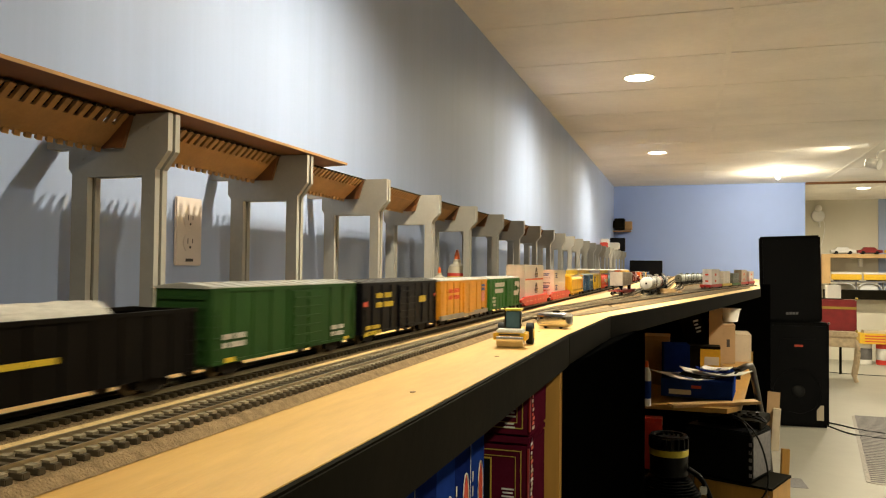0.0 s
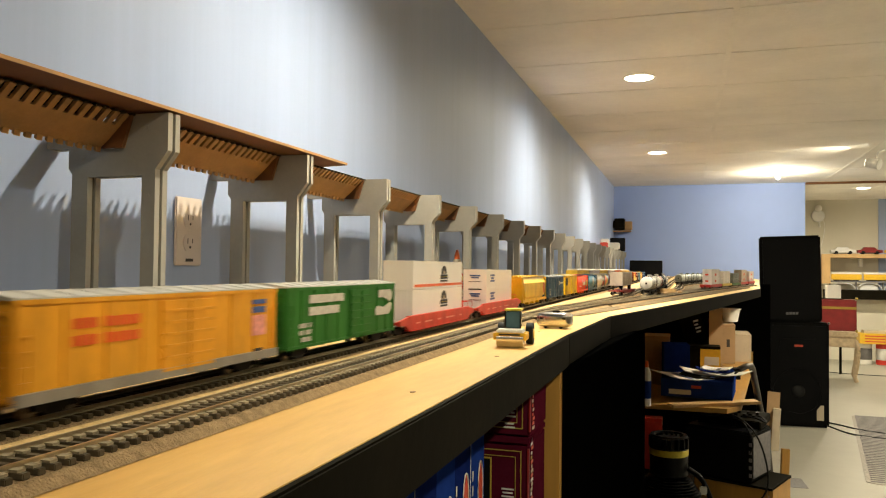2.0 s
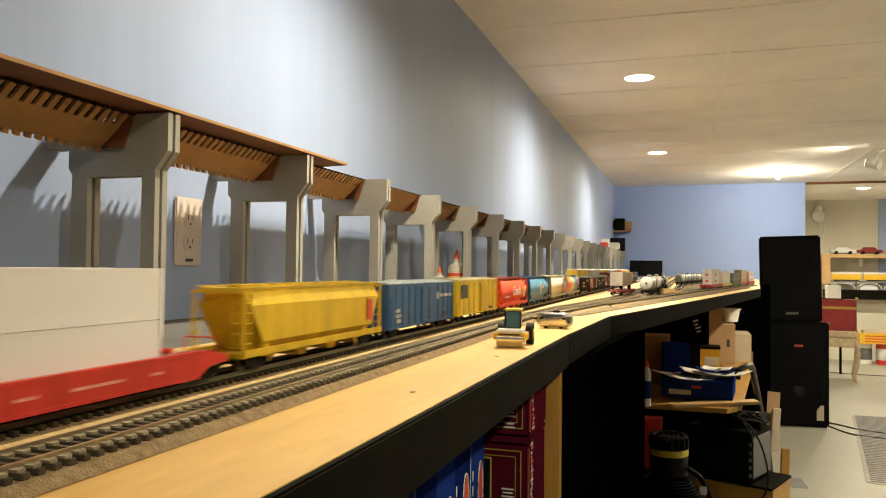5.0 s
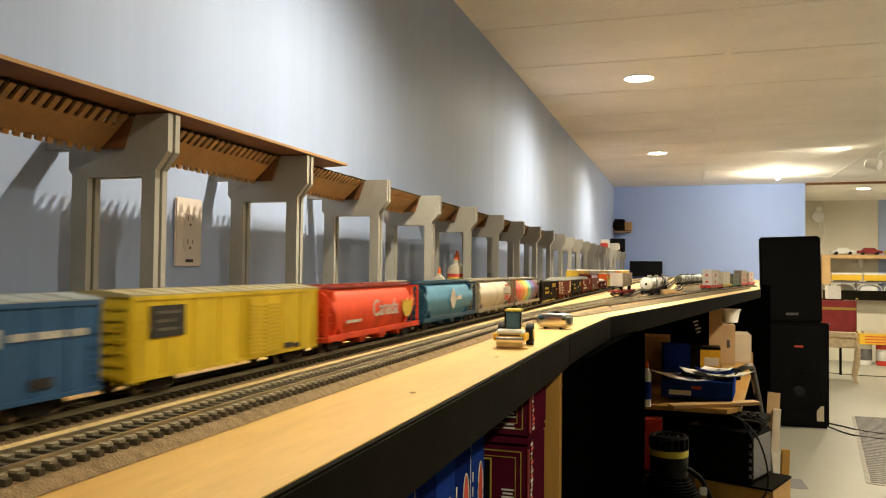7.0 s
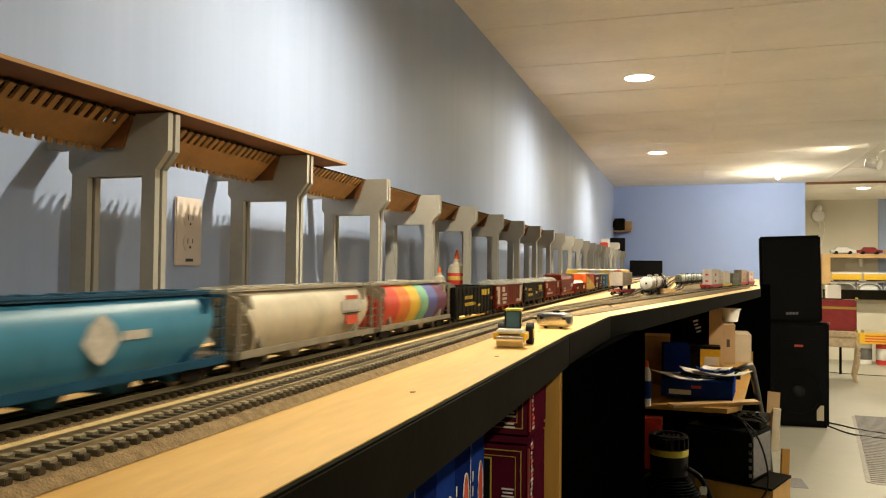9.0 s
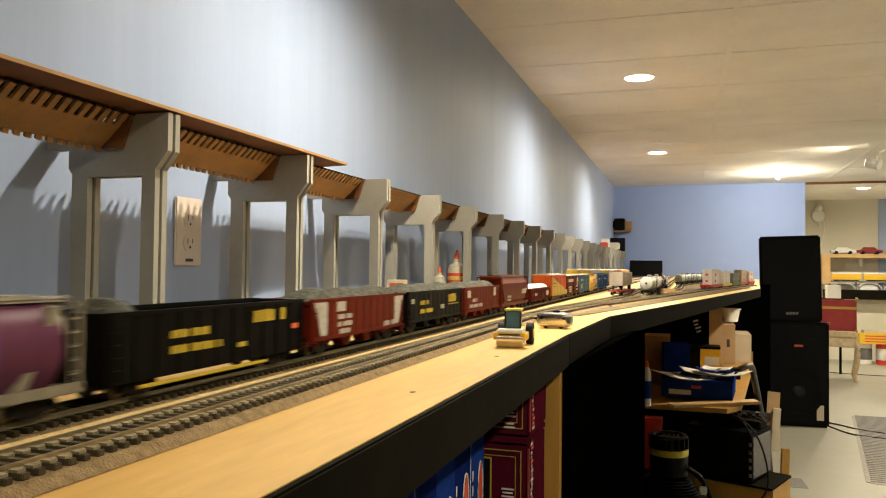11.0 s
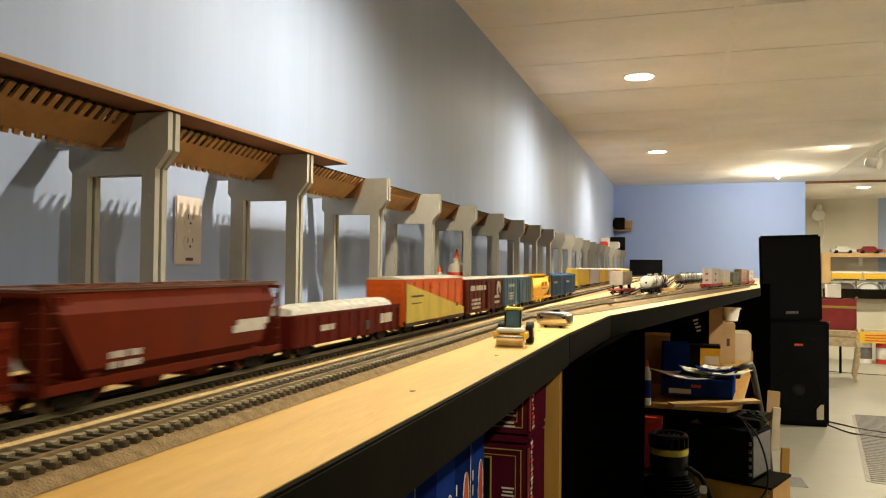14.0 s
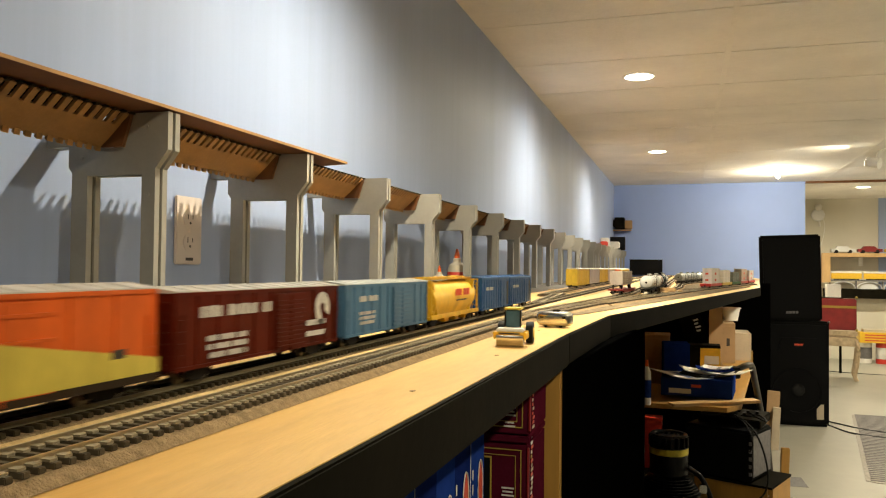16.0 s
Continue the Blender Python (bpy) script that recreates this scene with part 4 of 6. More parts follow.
for z in (0.0175, 0.0405):
    logo += [(a + 0.020, a + 0.042, z + 0.010, z + 0.0125, "decal_b"), (a + 0.020, a + 0.042, z + 0.003, z + 0.0055, "decal_b"), (a + 0.024, a + 0.037, z + 0.0065, z + 0.009, "decal_b")]
    logo_end += [(-0.007, 0.007, z + 0.010, z + 0.0118, a, "decal_b"), (-0.005, 0.005, z + 0.0075, z + 0.009, a, "decal_b"), (-0.008, 0.008, z + 0.003, z + 0.0036, a, "decal_k")]
logo_end.append((-0.0085, 0.0085, 0.0335, 0.0350, a, "decal_k"))
well_car("red well car carrying two short white containers", 1.384, 1.636, [(a, b, 0.0060, 0.0345), (a, b, 0.0350, 0.0590)], logo, logo_end)
covered_hopper("yellow covered hopper with a sloped end", 1.648, 1.850, (0.80, 0.53, 0.03), None, 0.0480, False, [(0.070, 0.080, 0.020, 0.036, "decal_r")])
boxcar("blue boxcar with white lettering", 1.864, 2.048, (0.045, 0.125, 0.27), (0.36, 0.40, 0.42), 0.0460, (-0.010, 0.030), 11,
       word(0.046, 0.032, 0.038, 0.003, "decal") + [(0.036, 0.041, 0.030, 0.037, "decal"), (0.055, 0.066, 0.013, 0.017, "decal_k")] + word(-0.075, 0.022, 0.012, 0.003, "decal", 3)
       + [(-0.004, 0.006, 0.024, 0.030, "decal"), (0.017, 0.026, 0.024, 0.030, "decal")])
boxcar("weathered yellow boxcar with a dark emblem panel", 2.066, 2.246, (0.76, 0.53, 0.03), (0.50, 0.42, 0.22), 0.0465, (0.004, 0.040), 8,
       [(-0.078, -0.052, 0.027, 0.042, "decal_k"), (0.058, 0.064, 0.010, 0.013, "decal_k"), (0.046, 0.056, 0.011, 0.014, "decal_k")], door_ribs=13)
emblem(CARS[-1][0], "gravel", [[(-0.074, 0.038), (-0.056, 0.038), (-0.056, 0.0395), (-0.074, 0.0395)], [(-0.074, 0.034), (-0.060, 0.034), (-0.060, 0.0355), (-0.074, 0.0355)], [(-0.072, 0.030), (-0.058, 0.030), (-0.058, 0.0315), (-0.072, 0.0315)]], SIDE + 0.0013, "printed_mark")
t = covered_hopper("red cylindrical hopper with the country's name in white", 2.262, 2.4505, (0.82, 0.085, 0.025), (0.42, 0.06, 0.035), 0.0465, True, rough=0.62, spots=
                   word(-0.064, 0.020, 0.026, 0.0022, "decal") + [])
emblem(t, "decal_y", [[(0.056, 0.0185), (0.066, 0.0185), (0.072, 0.0240), (0.074, 0.0340), (0.066, 0.0310), (0.061, 0.0345), (0.056, 0.0310), (0.049, 0.0340), (0.050, 0.0240)]], label="yellow leaf emblem")
text = bpy.data.curves.new("name_letters", "FONT")
text.body, text.size, text.extrude, text.align_x = "Canada", 0.0185, 0.0002, "LEFT"
tmp = new("name_letters", text)
letters = bpy.data.meshes.new_from_object(tmp.evaluated_get(bpy.context.evaluated_depsgraph_get()))
bpy.data.objects.remove(tmp)
letters.materials.append(M["decal"])
ob = new("name_letters", letters)
ob.parent, ob.matrix_basis = t, Matrix.Translation((SIDE + 0.0010, -0.016, 0.0225)) @ pose(0, 0, 0, 90, 0, 90)
covered_hopper("teal blue cylindrical hopper with a pale emblem", 2.463, 2.650, (0.05, 0.22, 0.36), (0.03, 0.11, 0.20), 0.0465, True,
               [(0.014, 0.031, 0.0275, 0.0315, "decal")], sill=(0.02, 0.09, 0.17))
emblem(CARS[-1][0], "decal", [[(-0.010 + 0.0, 0.028), (-0.004, 0.021), (0.001, 0.018), (0.006, 0.021), (0.012, 0.028), (0.008, 0.035), (0.001, 0.040), (-0.006, 0.035)]], label="pale leaf emblem")
covered_hopper("cream cylindrical hopper with a red oval mark", 2.663, 2.854, (0.62, 0.54, 0.40), (0.55, 0.50, 0.40), 0.0470, True,
               [(0.034, 0.070, 0.029, 0.036, "decal"), (0.038, 0.066, 0.0265, 0.0275, "decal_k"), (0.042, 0.062, 0.019, 0.0255, "decal_r"), (0.042, 0.062, 0.037, 0.040, "decal_r")], sill=(0.34, 0.30, 0.23))
rb = 0.0655
cols = [(0.70, 0.06, 0.03), (0.78, 0.20, 0.02), (0.80, 0.50, 0.03), (0.20, 0.48, 0.30), (0.08, 0.10, 0.36), (0.16, 0.05, 0.10)]
edges = [-0.085, -0.052, -0.024, 0.002, 0.026, 0.054, 0.085]
covered_hopper("rainbow-striped cylindrical hopper with a beige frame", 2.868, 3.0587, (0.42, 0.36, 0.28), (0.50, 0.46, 0.38), 0.0465, True,
               bands=[(edges[i], edges[i + 1] - 0.0002, paint(cols[i])) for i in range(6)], sill=(0.34, 0.30, 0.23))
gondola("black gondola with yellow lettering and sill stripe", 3.072, 3.246, (0.012, 0.011, 0.009), 0.0395, "gravel", word(0.028, 0.0285, 0.036, 0.007, "decal_y") + word(-0.045, 0.0255, 0.030, 0.004, "decal_y")
        + word(-0.045, 0.0180, 0.042, 0.004, "decal_y") + [(0.072, 0.079, 0.022, 0.025, "orange"), (0.012, 0.020, 0.016, 0.0185, "decal_y")], (-0.08, -0.06), "decal_y")
hopper("brown-red open hopper with white end panels and gravel", 3.259, 3.428, (0.17, 0.018, 0.006), 0.0385, "gravel", "decal",
       [(-0.048, -0.034, 0.029, 0.036, "decal")] + word(-0.046, 0.0235, 0.024, 0.0035, "decal", 3) + word(0.040, 0.013, 0.024, 0.004, "decal", 1))
hopper("black open hopper with yellow lettering and gravel", 3.441, 3.610, (0.013, 0.013, 0.012), 0.0385, "gravel", None,
       word(0.036, 0.0255, 0.034, 0.0085, "decal_y") + [(0.036, 0.070, 0.0230, 0.0238, "decal_y")] + word(-0.052, 0.026, 0.024, 0.004, "decal_y") + word(-0.052, 0.018, 0.036, 0.004, "decal_y") + [(0.010, 0.020, 0.020, 0.024, "decal"), (-0.078, -0.070, 0.028, 0.032, "decal")])
hopper("brown-red open hopper with white numbers and gravel", 3.623, 3.789, (0.17, 0.018, 0.006), 0.0385, "gravel", None,
       [(-0.072, -0.060, 0.027, 0.035, "decal"), (0.050, 0.060, 0.026, 0.037, "decal")] + word(-0.050, 0.0215, 0.020, 0.004, "decal") + word(-0.062, 0.0150, 0.056, 0.004, "decal"))
covered_hopper("maroon covered hopper with a white slanted emblem", 3.803, 3.983, (0.15, 0.020, 0.008), (0.20, 0.08, 0.05), 0.0500, False,
               [(0.042, 0.074, 0.027, 0.0305, "decal"), (0.038, 0.070, 0.0235, 0.0275, "decal")] + word(-0.055, 0.020, 0.020, 0.003, "decal", 2))
gondola("low maroon gondola with a white load", 3.998, 4.184, (0.12, 0.012, 0.008), 0.0285, "whiteload", [(0.050, 0.074, 0.015, 0.0225, "decal"), (-0.055, -0.035, 0.0165, 0.0205, "decal"), (0.020, 0.028, 0.012, 0.019, "decal_k")])
t = boxcar("orange and yellow boxcar split along a diagonal", 4.196, 4.3785, (0.78, 0.14, 0.02), (0.66, 0.60, 0.54), 0.0490, (-0.020, 0.030), 7, (), door_ribs=4, sill=(0.045, 0.030, 0.018))
bm = prism(bmesh.new(), [(-0.0905, 0.0108), (-0.0905, 0.046), (0.0905, 0.0175), (0.0905, 0.0108)], "x", SIDE + 0.0023, SIDE + 0.0026)
part("yellow_panel", bm, paint((0.70, 0.56, 0.10)), t, "yellow lower half")
for y0, y1, z0, z1 in ((-0.078, -0.045, 0.0330, 0.0348), (0.060, 0.068, 0.0195, 0.0235), (-0.078, -0.050, 0.0270, 0.0280)):
    part("lettering", B(SIDE + 0.0026, SIDE + 0.0028, y0, y1, z0, z1), M["decal_k"], t)
boxcar("dark brown boxcar with white lettering and emblem", 4.391, 4.572, (0.105, 0.012, 0.004), (0.58, 0.55, 0.50), 0.0465, (0.004, 0.040), 10,
       word(-0.070, 0.0335, 0.070, 0.006, "decal") + word(-0.064, 0.0210, 0.038, 0.003, "decal", 3), door_ribs=11)
emblem(CARS[-1][0], "decal", [arch(0.0655, 0.0325, 0.0035, 0.0105, -30, 175), [(0.0550, 0.0330), (0.0615, 0.0330), (0.0640, 0.0270), (0.0680, 0.0215), (0.0610, 0.0215), (0.0570, 0.0260)],
                              [(0.043, 0.0215), (0.070, 0.0215), (0.070, 0.0250), (0.044, 0.0250)], [(0.043, 0.0145), (0.068, 0.0145), (0.070, 0.0178), (0.043, 0.0178)]], label="white emblem")
boxcar("steel blue boxcar with a double door", 4.584, 4.768, (0.075, 0.19, 0.33), (0.55, 0.58, 0.56), 0.0465, (0.002, 0.044), 11, word(-0.066, 0.0335, 0.036, 0.0045, "decal") + word(-0.066, 0.0235, 0.030, 0.0025, "decal", 3), door_ribs=9)
covered_hopper("short yellow-orange tank hopper with red lettering", 4.782, 4.957, (0.82, 0.50, 0.03), None, 0.0485, True, word(-0.008, 0.030, 0.055, 0.0075, "decal_r") + [(-0.004, 0.035, 0.0245, 0.026, "decal_k")])
for f, r in ((4.972, 5.123), (5.127, 5.278)):
    boxcar("bright blue boxcar with a white crest", f, r, (0.025, 0.11, 0.32), (0.05, 0.13, 0.30), 0.0470, (0.022, 0.052), 12, [(0.028, 0.044, 0.020, 0.040, "decal"), (0.058, 0.066, 0.010, 0.042, "decal_k")] + word(-0.055, 0.032, 0.040, 0.004, "decal"), door_ribs=3)


# ---- parked stock in the yard ----
def yard_pose(x, y, turn=0):
    return Matrix.Translation((x, y, RAIL)) @ pose(0, 0, 0, 0, 0, -turn)


def autorack(label, colour, at):
    t = thing("autorack", label, "model railcar", at, "parked railcars")
    h = 0.150
    bm = B(-SIDE, SIDE, -h, h, 0.0075, 0.058, bevel=0.0006)
    for s in (-1, 1):
        for i in range(17):
            y = -h + 0.002 + i * (2 * h - 0.004) / 16
            box(bm, s * SIDE - 0.0004, s * SIDE + 0.0008, y - 0.0006, y + 0.0006, 0.009, 0.057)
    part("body", bm, paint(colour), t)
    part("roof", prism(bmesh.new(), [(-SIDE - 0.001, 0.0581), (-0.011, 0.0625), (0.011, 0.0625), (SIDE + 0.001, 0.0581)], "y", -h, h), paint((0.66, 0.62, 0.50)), t, "pale roof")
    part("end_door", B(-0.014, 0.014, -h - 0.0012, -h - 0.0002, 0.010, 0.055, bevel=0.0003), paint(colour), t)
    part("frame", B(-0.012, 0.012, -h, h, 0.0040, 0.0074), M["underframe"], t)
    running_gear(t, 2 * h)
    return t


autorack("yellow autorack with a pale roof", (0.70, 0.47, 0.05), yard_pose(0.470, 2.475))
autorack("lavender white autorack with a pale roof", (0.52, 0.47, 0.50), yard_pose(0.470, 2.795))
autorack("yellow autorack with a pale roof", (0.70, 0.47, 0.05), yard_pose(0.470, 3.115))
for i, (col, lab) in enumerate((((0.52, 0.47, 0.50), "lavender white autorack with a pale roof"), ((0.62, 0.16, 0.06), "orange autorack with a pale roof"), ((0.70, 0.47, 0.05), "yellow autorack with a pale roof"), ((0.70, 0.47, 0.05), "yellow autorack with a pale roof"))):
    autorack(lab, col, yard_pose(0.470, 3.435 + 0.32 * i))


def flat_with_trailer():
    t = thing("flat_car", "red flat car carrying a grey trailer", "model railcar", yard_pose(0.652, 1.93, 3), "parked railcars")
    h = 0.125
    part("deck", B(-SIDE, SIDE, -h, h, 0.0095, 0.0125, bevel=0.0004), paint((0.30, 0.03, 0.025)), t)
    part("side_sill", B(0.0150, SIDE + 0.0005, -h + 0.02, h - 0.02, 0.0055, 0.0094), paint((0.30, 0.03, 0.025)), t)
    bm = B(-0.0145, 0.0145, -0.110, 0.075, 0.0230, 0.0550, bevel=0.0004)
    for i in range(24):
        y = -0.108 + i * 0.0079
        box(bm, 0.0142, 0.0149, y - 0.0004, y + 0.0004, 0.0245, 0.0535)
    tr = part("trailer", bm, paint((0.46, 0.41, 0.36)), t, "grey trailer body")
    for x in (-0.010, 0.010):
        part("trailer_leg", B(x - 0.0012, x + 0.0012, -0.092, -0.088, 0.0126, 0.0232), M["underframe"], tr)
        for y in (0.045, 0.058):
            part("trailer_wheel", cyl(bmesh.new(), (x - 0.003, y, 0.0178), (x + 0.003, y, 0.0178), 0.0052, seg=16), M["rubber"], tr)
    running_gear(t, 2 * h)


flat_with_trailer()
TANKS = [("white tank car with a domed end", (0.72, 0.70, 0.66), 0.712, 2.03, 2, None), ("white tank car with a dark red band", (0.74, 0.70, 0.62), 0.722, 2.24, 1, "decal_r"),
         ("black tank car with a dome", (0.015, 0.015, 0.015), 0.725, 2.45, 0, None), ("white tank car at the row end", (0.66, 0.62, 0.56), 0.727, 2.66, 0, None)]
for label, col, x, y, turn, band in TANKS:
    tank_car(label, col, -0.095, 0.095, yard_pose(x, y, turn), band)
for i in range(8):
    x, y = 0.783 + 0.0255 * i, 3.42 + 0.204 * i
    tank_car("grey green tank car in a row" if i % 3 else "pale grey tank car in a row", (0.22, 0.24, 0.22) if i % 3 else (0.42, 0.44, 0.40), -0.095, 0.095, yard_pose(x, y, 7.1))


def parked_stack(label, colour, base, at, z1=0.066, split_z=0.036, marks_red=True):
    t = thing("container_car", label, "model railcar", at, "parked railcars")
    h = 0.11
    part("frame", B(-SIDE, SIDE, -h, h, 0.006, 0.0150, bevel=0.0006), paint(base), t)
    for z0, zt in ((0.0151, split_z), (split_z + 0.0006, z1)):
        bm = B(-0.0145, 0.0145, -0.078, 0.078, z0, zt, bevel=0.0004)
        for i in range(20):
            y = -0.076 + i * 0.008
            box(bm, 0.0142, 0.0148, y - 0.001, y + 0.001, z0 + 0.001, zt - 0.001)
        c = part("container", bm, paint(colour), t)
        if marks_red:
            part("printed_mark", B(0.0149, 0.0152, -0.02, 0.01, z0 + 0.007, z0 + 0.015), M["decal_r"], c)
            part("printed_mark", B(-0.006, 0.004, -0.0786, -0.0782, z0 + 0.008, z0 + 0.014), M["decal_r"], c)
    running_gear(t, 2 * h, 0.016)


parked_stack("red well car with two white containers and red marks", (0.86, 0.83, 0.79), (0.62, 0.05, 0.04), yard_pose(0.884, 2.735, 11.3))
parked_stack("yellow well car with two cream containers", (0.84, 0.79, 0.70), (0.60, 0.42, 0.05), yard_pose(0.930, 2.965, 11.3), 0.060, 0.033, False)
parked_stack("dark green car with stacked grey containers", (0.20, 0.22, 0.20), (0.05, 0.14, 0.05), yard_pose(0.975, 3.19, 11.3), 0.052, 0.030, False)
parked_stack("red well car with tall beige containers", (0.48, 0.42, 0.36), (0.45, 0.05, 0.04), yard_pose(1.020, 3.42, 11.3), 0.066, 0.036)
parked_stack("red well car with white containers at the yard end", (0.66, 0.62, 0.58), (0.50, 0.05, 0.04), yard_pose(1.066, 3.65, 11.0), 0.060, 0.034)
for i, (x, y, r, l) in enumerate(((0.742, 2.16, 20, 0.07), (0.757, 2.20, -15, 0.06), (0.770, 2.24, 40, 0.055), (0.752, 2.18, 80, 0.05), (0.785, 2.31, 5, 0.05))):
    t = thing("wood_scrap", "small loose offcut of pale pine wood", "wood scrap", Matrix.Translation((x, y, PLY + 0.0005 + (0.009 if i == 3 else 0))) @ pose(0, 0, 0, 0, 0, r), "wood scraps")
    part("offcut", B(-0.006, 0.006, -l / 2, l / 2, 0, 0.0085, bevel=0.0006), M["wood"], t)

# ---- toys and glue on the bench ----
r = thing("road_roller", "yellow toy road roller with a silver drum", "toy", Matrix.Translation((0.6565, 0.650, PLY)) @ pose(0, 0, 0, 0, 0, 5))
part("drum", cyl(bmesh.new(), (-0.0115, 0, 0.0078), (0.0115, 0, 0.0078), 0.0076, seg=32), M["silver"], r, "silver steel drum", True)
fr = bmesh.new()
for s in (-1, 1):
    box(fr, s * 0.0132 - 0.0012, s * 0.0132 + 0.0012, -0.0065, 0.012, 0.0070, 0.0128, 0.0004)
box(fr, -0.0144, 0.0144, -0.0088, -0.0066, 0.0108, 0.0132, 0.0004)
box(fr, -0.0144, 0.0144, 0.0085, 0.0125, 0.0070, 0.0135, 0.0004)
part("drum_frame", fr, M["yellow"], r, "yellow drum frame")
part("hood", B(-0.0118, 0.0118, -0.0068, 0.0084, 0.0130, 0.0162, bevel=0.0008), M["white"], r, "cream white top plate")
part("number_strip", B(-0.009, 0.009, -0.00905, -0.0089, 0.0113, 0.0127), M["decal_k"], r)
part("chassis", B(-0.0095, 0.0095, 0.0126, 0.045, 0.0065, 0.0155, bevel=0.001), M["yellow"], r)
c = part("cab", B(-0.0066, 0.0066, 0.0130, 0.0290, 0.0156, 0.0312, bevel=0.001), M["glass"], r, "glazed cab")
part("cab_roof", B(-0.0076, 0.0076, 0.0115, 0.0305, 0.0313, 0.0332, bevel=0.0006), M["tape"], c, "yellow cab roof")
for s in (-1, 1):
    part("cab_post", B(s * 0.0068 - 0.0005, s * 0.0068 + 0.0005, 0.0123, 0.0137, 0.0156, 0.0313), M["underframe"], c)
    w = part("rear_wheel", cyl(bmesh.new(), (s * 0.0098, 0.037, 0.0098), (s * 0.0160, 0.037, 0.0098), 0.0097, seg=28), M["rubber"], r)
    part("wheel_hub", cyl(bmesh.new(), (s * 0.0161, 0.037, 0.0098), (s * 0.0166, 0.037, 0.0098), 0.0045, seg=18), M["yellow"], w)

t = thing("toy_trailer", "small silver toy camper with rounded body", "toy", Matrix.Translation((0.6565, 0.885, PLY)) @ pose(0, 0, 0, 0, 0, 84))
bm = ball(bmesh.new(), (0, 0, 0), 1.0, u=32, v=20)
for v in bm.verts:
    # a loaf: the ball swollen towards a box
    x, y, z = (math.copysign(abs(c) ** 0.45, c) for c in v.co)
    v.co = (x * 0.0105, y * 0.0205, 0.0098 + z * 0.0088)
part("body", bm, M["silver"], t, "polished silver body", True)
part("window_band", B(0.0092, 0.0103, -0.0150, 0.0150, 0.0105, 0.0130, bevel=0.0003), M["underframe"], t)
part("window_band", B(-0.0103, -0.0092, -0.0150, 0.0150, 0.0105, 0.0130, bevel=0.0003), M["underframe"], t)
part("bumper", B(-0.0108, 0.0108, -0.0180, 0.0180, 0.0050, 0.0060, bevel=0.0003), M["chrome"], t)
part("roof_vent", B(-0.003, 0.003, -0.006, 0.002, 0.0182, 0.0202, bevel=0.0006), M["underframe"], t)
for x in (-0.0070, 0.0070):
    for y in (-0.009, 0.009):
        part("wheel", cyl(bmesh.new(), (x - 0.0014, y, 0.0022), (x + 0.0014, y, 0.0022), 0.0022, seg=14), M["rubber"], t)


def glue_bottle(label, x, y, k, full=True):
    t = thing("glue_bottle", label, "glue bottle", Matrix.Translation((x, y, LOW)) @ Matrix.Diagonal((k, k, k, 1)))
    part("bottle", lathe(bmesh.new(), [(0.029, 0), (0.031, 0.004), (0.031, 0.082), (0.026, 0.098), (0.014, 0.106), (0.012, 0.110)], (0, 0, 0), 24), M["glue"], t, "milky white bottle", True)
    part("collar", lathe(bmesh.new(), [(0.013, 0.110), (0.013, 0.118), (0.010, 0.120)], (0, 0, 0), 18), M["glue"], t, "white collar", True)
    part("cap", lathe(bmesh.new(), [(0.009, 0.1201), (0.0085, 0.130), (0.0045, 0.146), (0.0035, 0.150)], (0, 0, 0), 18), M["orange"], t, "orange twist cap", True)
    if full:
        part("label", lathe(bmesh.new(), [(0.0311, 0.024), (0.0316, 0.025), (0.0316, 0.074), (0.0311, 0.075)], (0, 0, 0), 24, True), M["red"], t, "red label with a gold band", True)
        part("label_band", lathe(bmesh.new(), [(0.0317, 0.052), (0.0320, 0.053), (0.0320, 0.064), (0.0317, 0.065)], (0, 0, 0), 24, True), M["gold_print"], t, "gold band", True)


glue_bottle("milky glue bottle with an orange cap and red label", 0.108, 2.315, 0.98)
glue_bottle("small milky glue bottle with an orange cap", 0.087, 2.20, 0.62, False)
t = thing("card_packet", "small white card packet with red print standing behind the track", "packet", Matrix.Translation((0.42, 0.985, PLY)) @ pose(0, 0, 0, -8, 0, 18))
part("packet", B(-0.014, 0.014, -0.002, 0.002, 0.0005, 0.052, bevel=0.0005), M["paper"], t)
part("printed_mark", B(-0.011, 0.008, -0.0026, -0.0021, 0.043, 0.047), M["decal_r"], t)
part("printed_mark", B(-0.005, 0.011, -0.0026, -0.0021, 0.012, 0.036), M["decal_faint"], t)
part("printed_mark", B(-0.012, -0.007, -0.0026, -0.0021, 0.012, 0.022), M["decal_r"], t)

# ---- boxes under the near bench ----
def carton(name, label, cat, mt, x0, x1, y0, y1, z0, z1, turn=0, group=""):
    cx, cy = (x0 + x1) / 2, (y0 + y1) / 2
    t = thing(name, label, cat, Matrix.Translation((cx, cy, z0)) @ pose(0, 0, 0, 0, 0, turn), group)
    part("box_body", B(-(x1 - x0) / 2, (x1 - x0) / 2, -(y1 - y0) / 2, (y1 - y0) / 2, 0, (z1 - z0) * 0.93, bevel=0.0012), mt, t)
    part("lid_flap", B(-(x1 - x0) / 2 - 0.0006, (x1 - x0) / 2 + 0.0006, -(y1 - y0) / 2 - 0.0006, (y1 - y0) / 2 + 0.0006, (z1 - z0) * 0.932, z1 - z0, bevel=0.0012), mt, t)
    return t


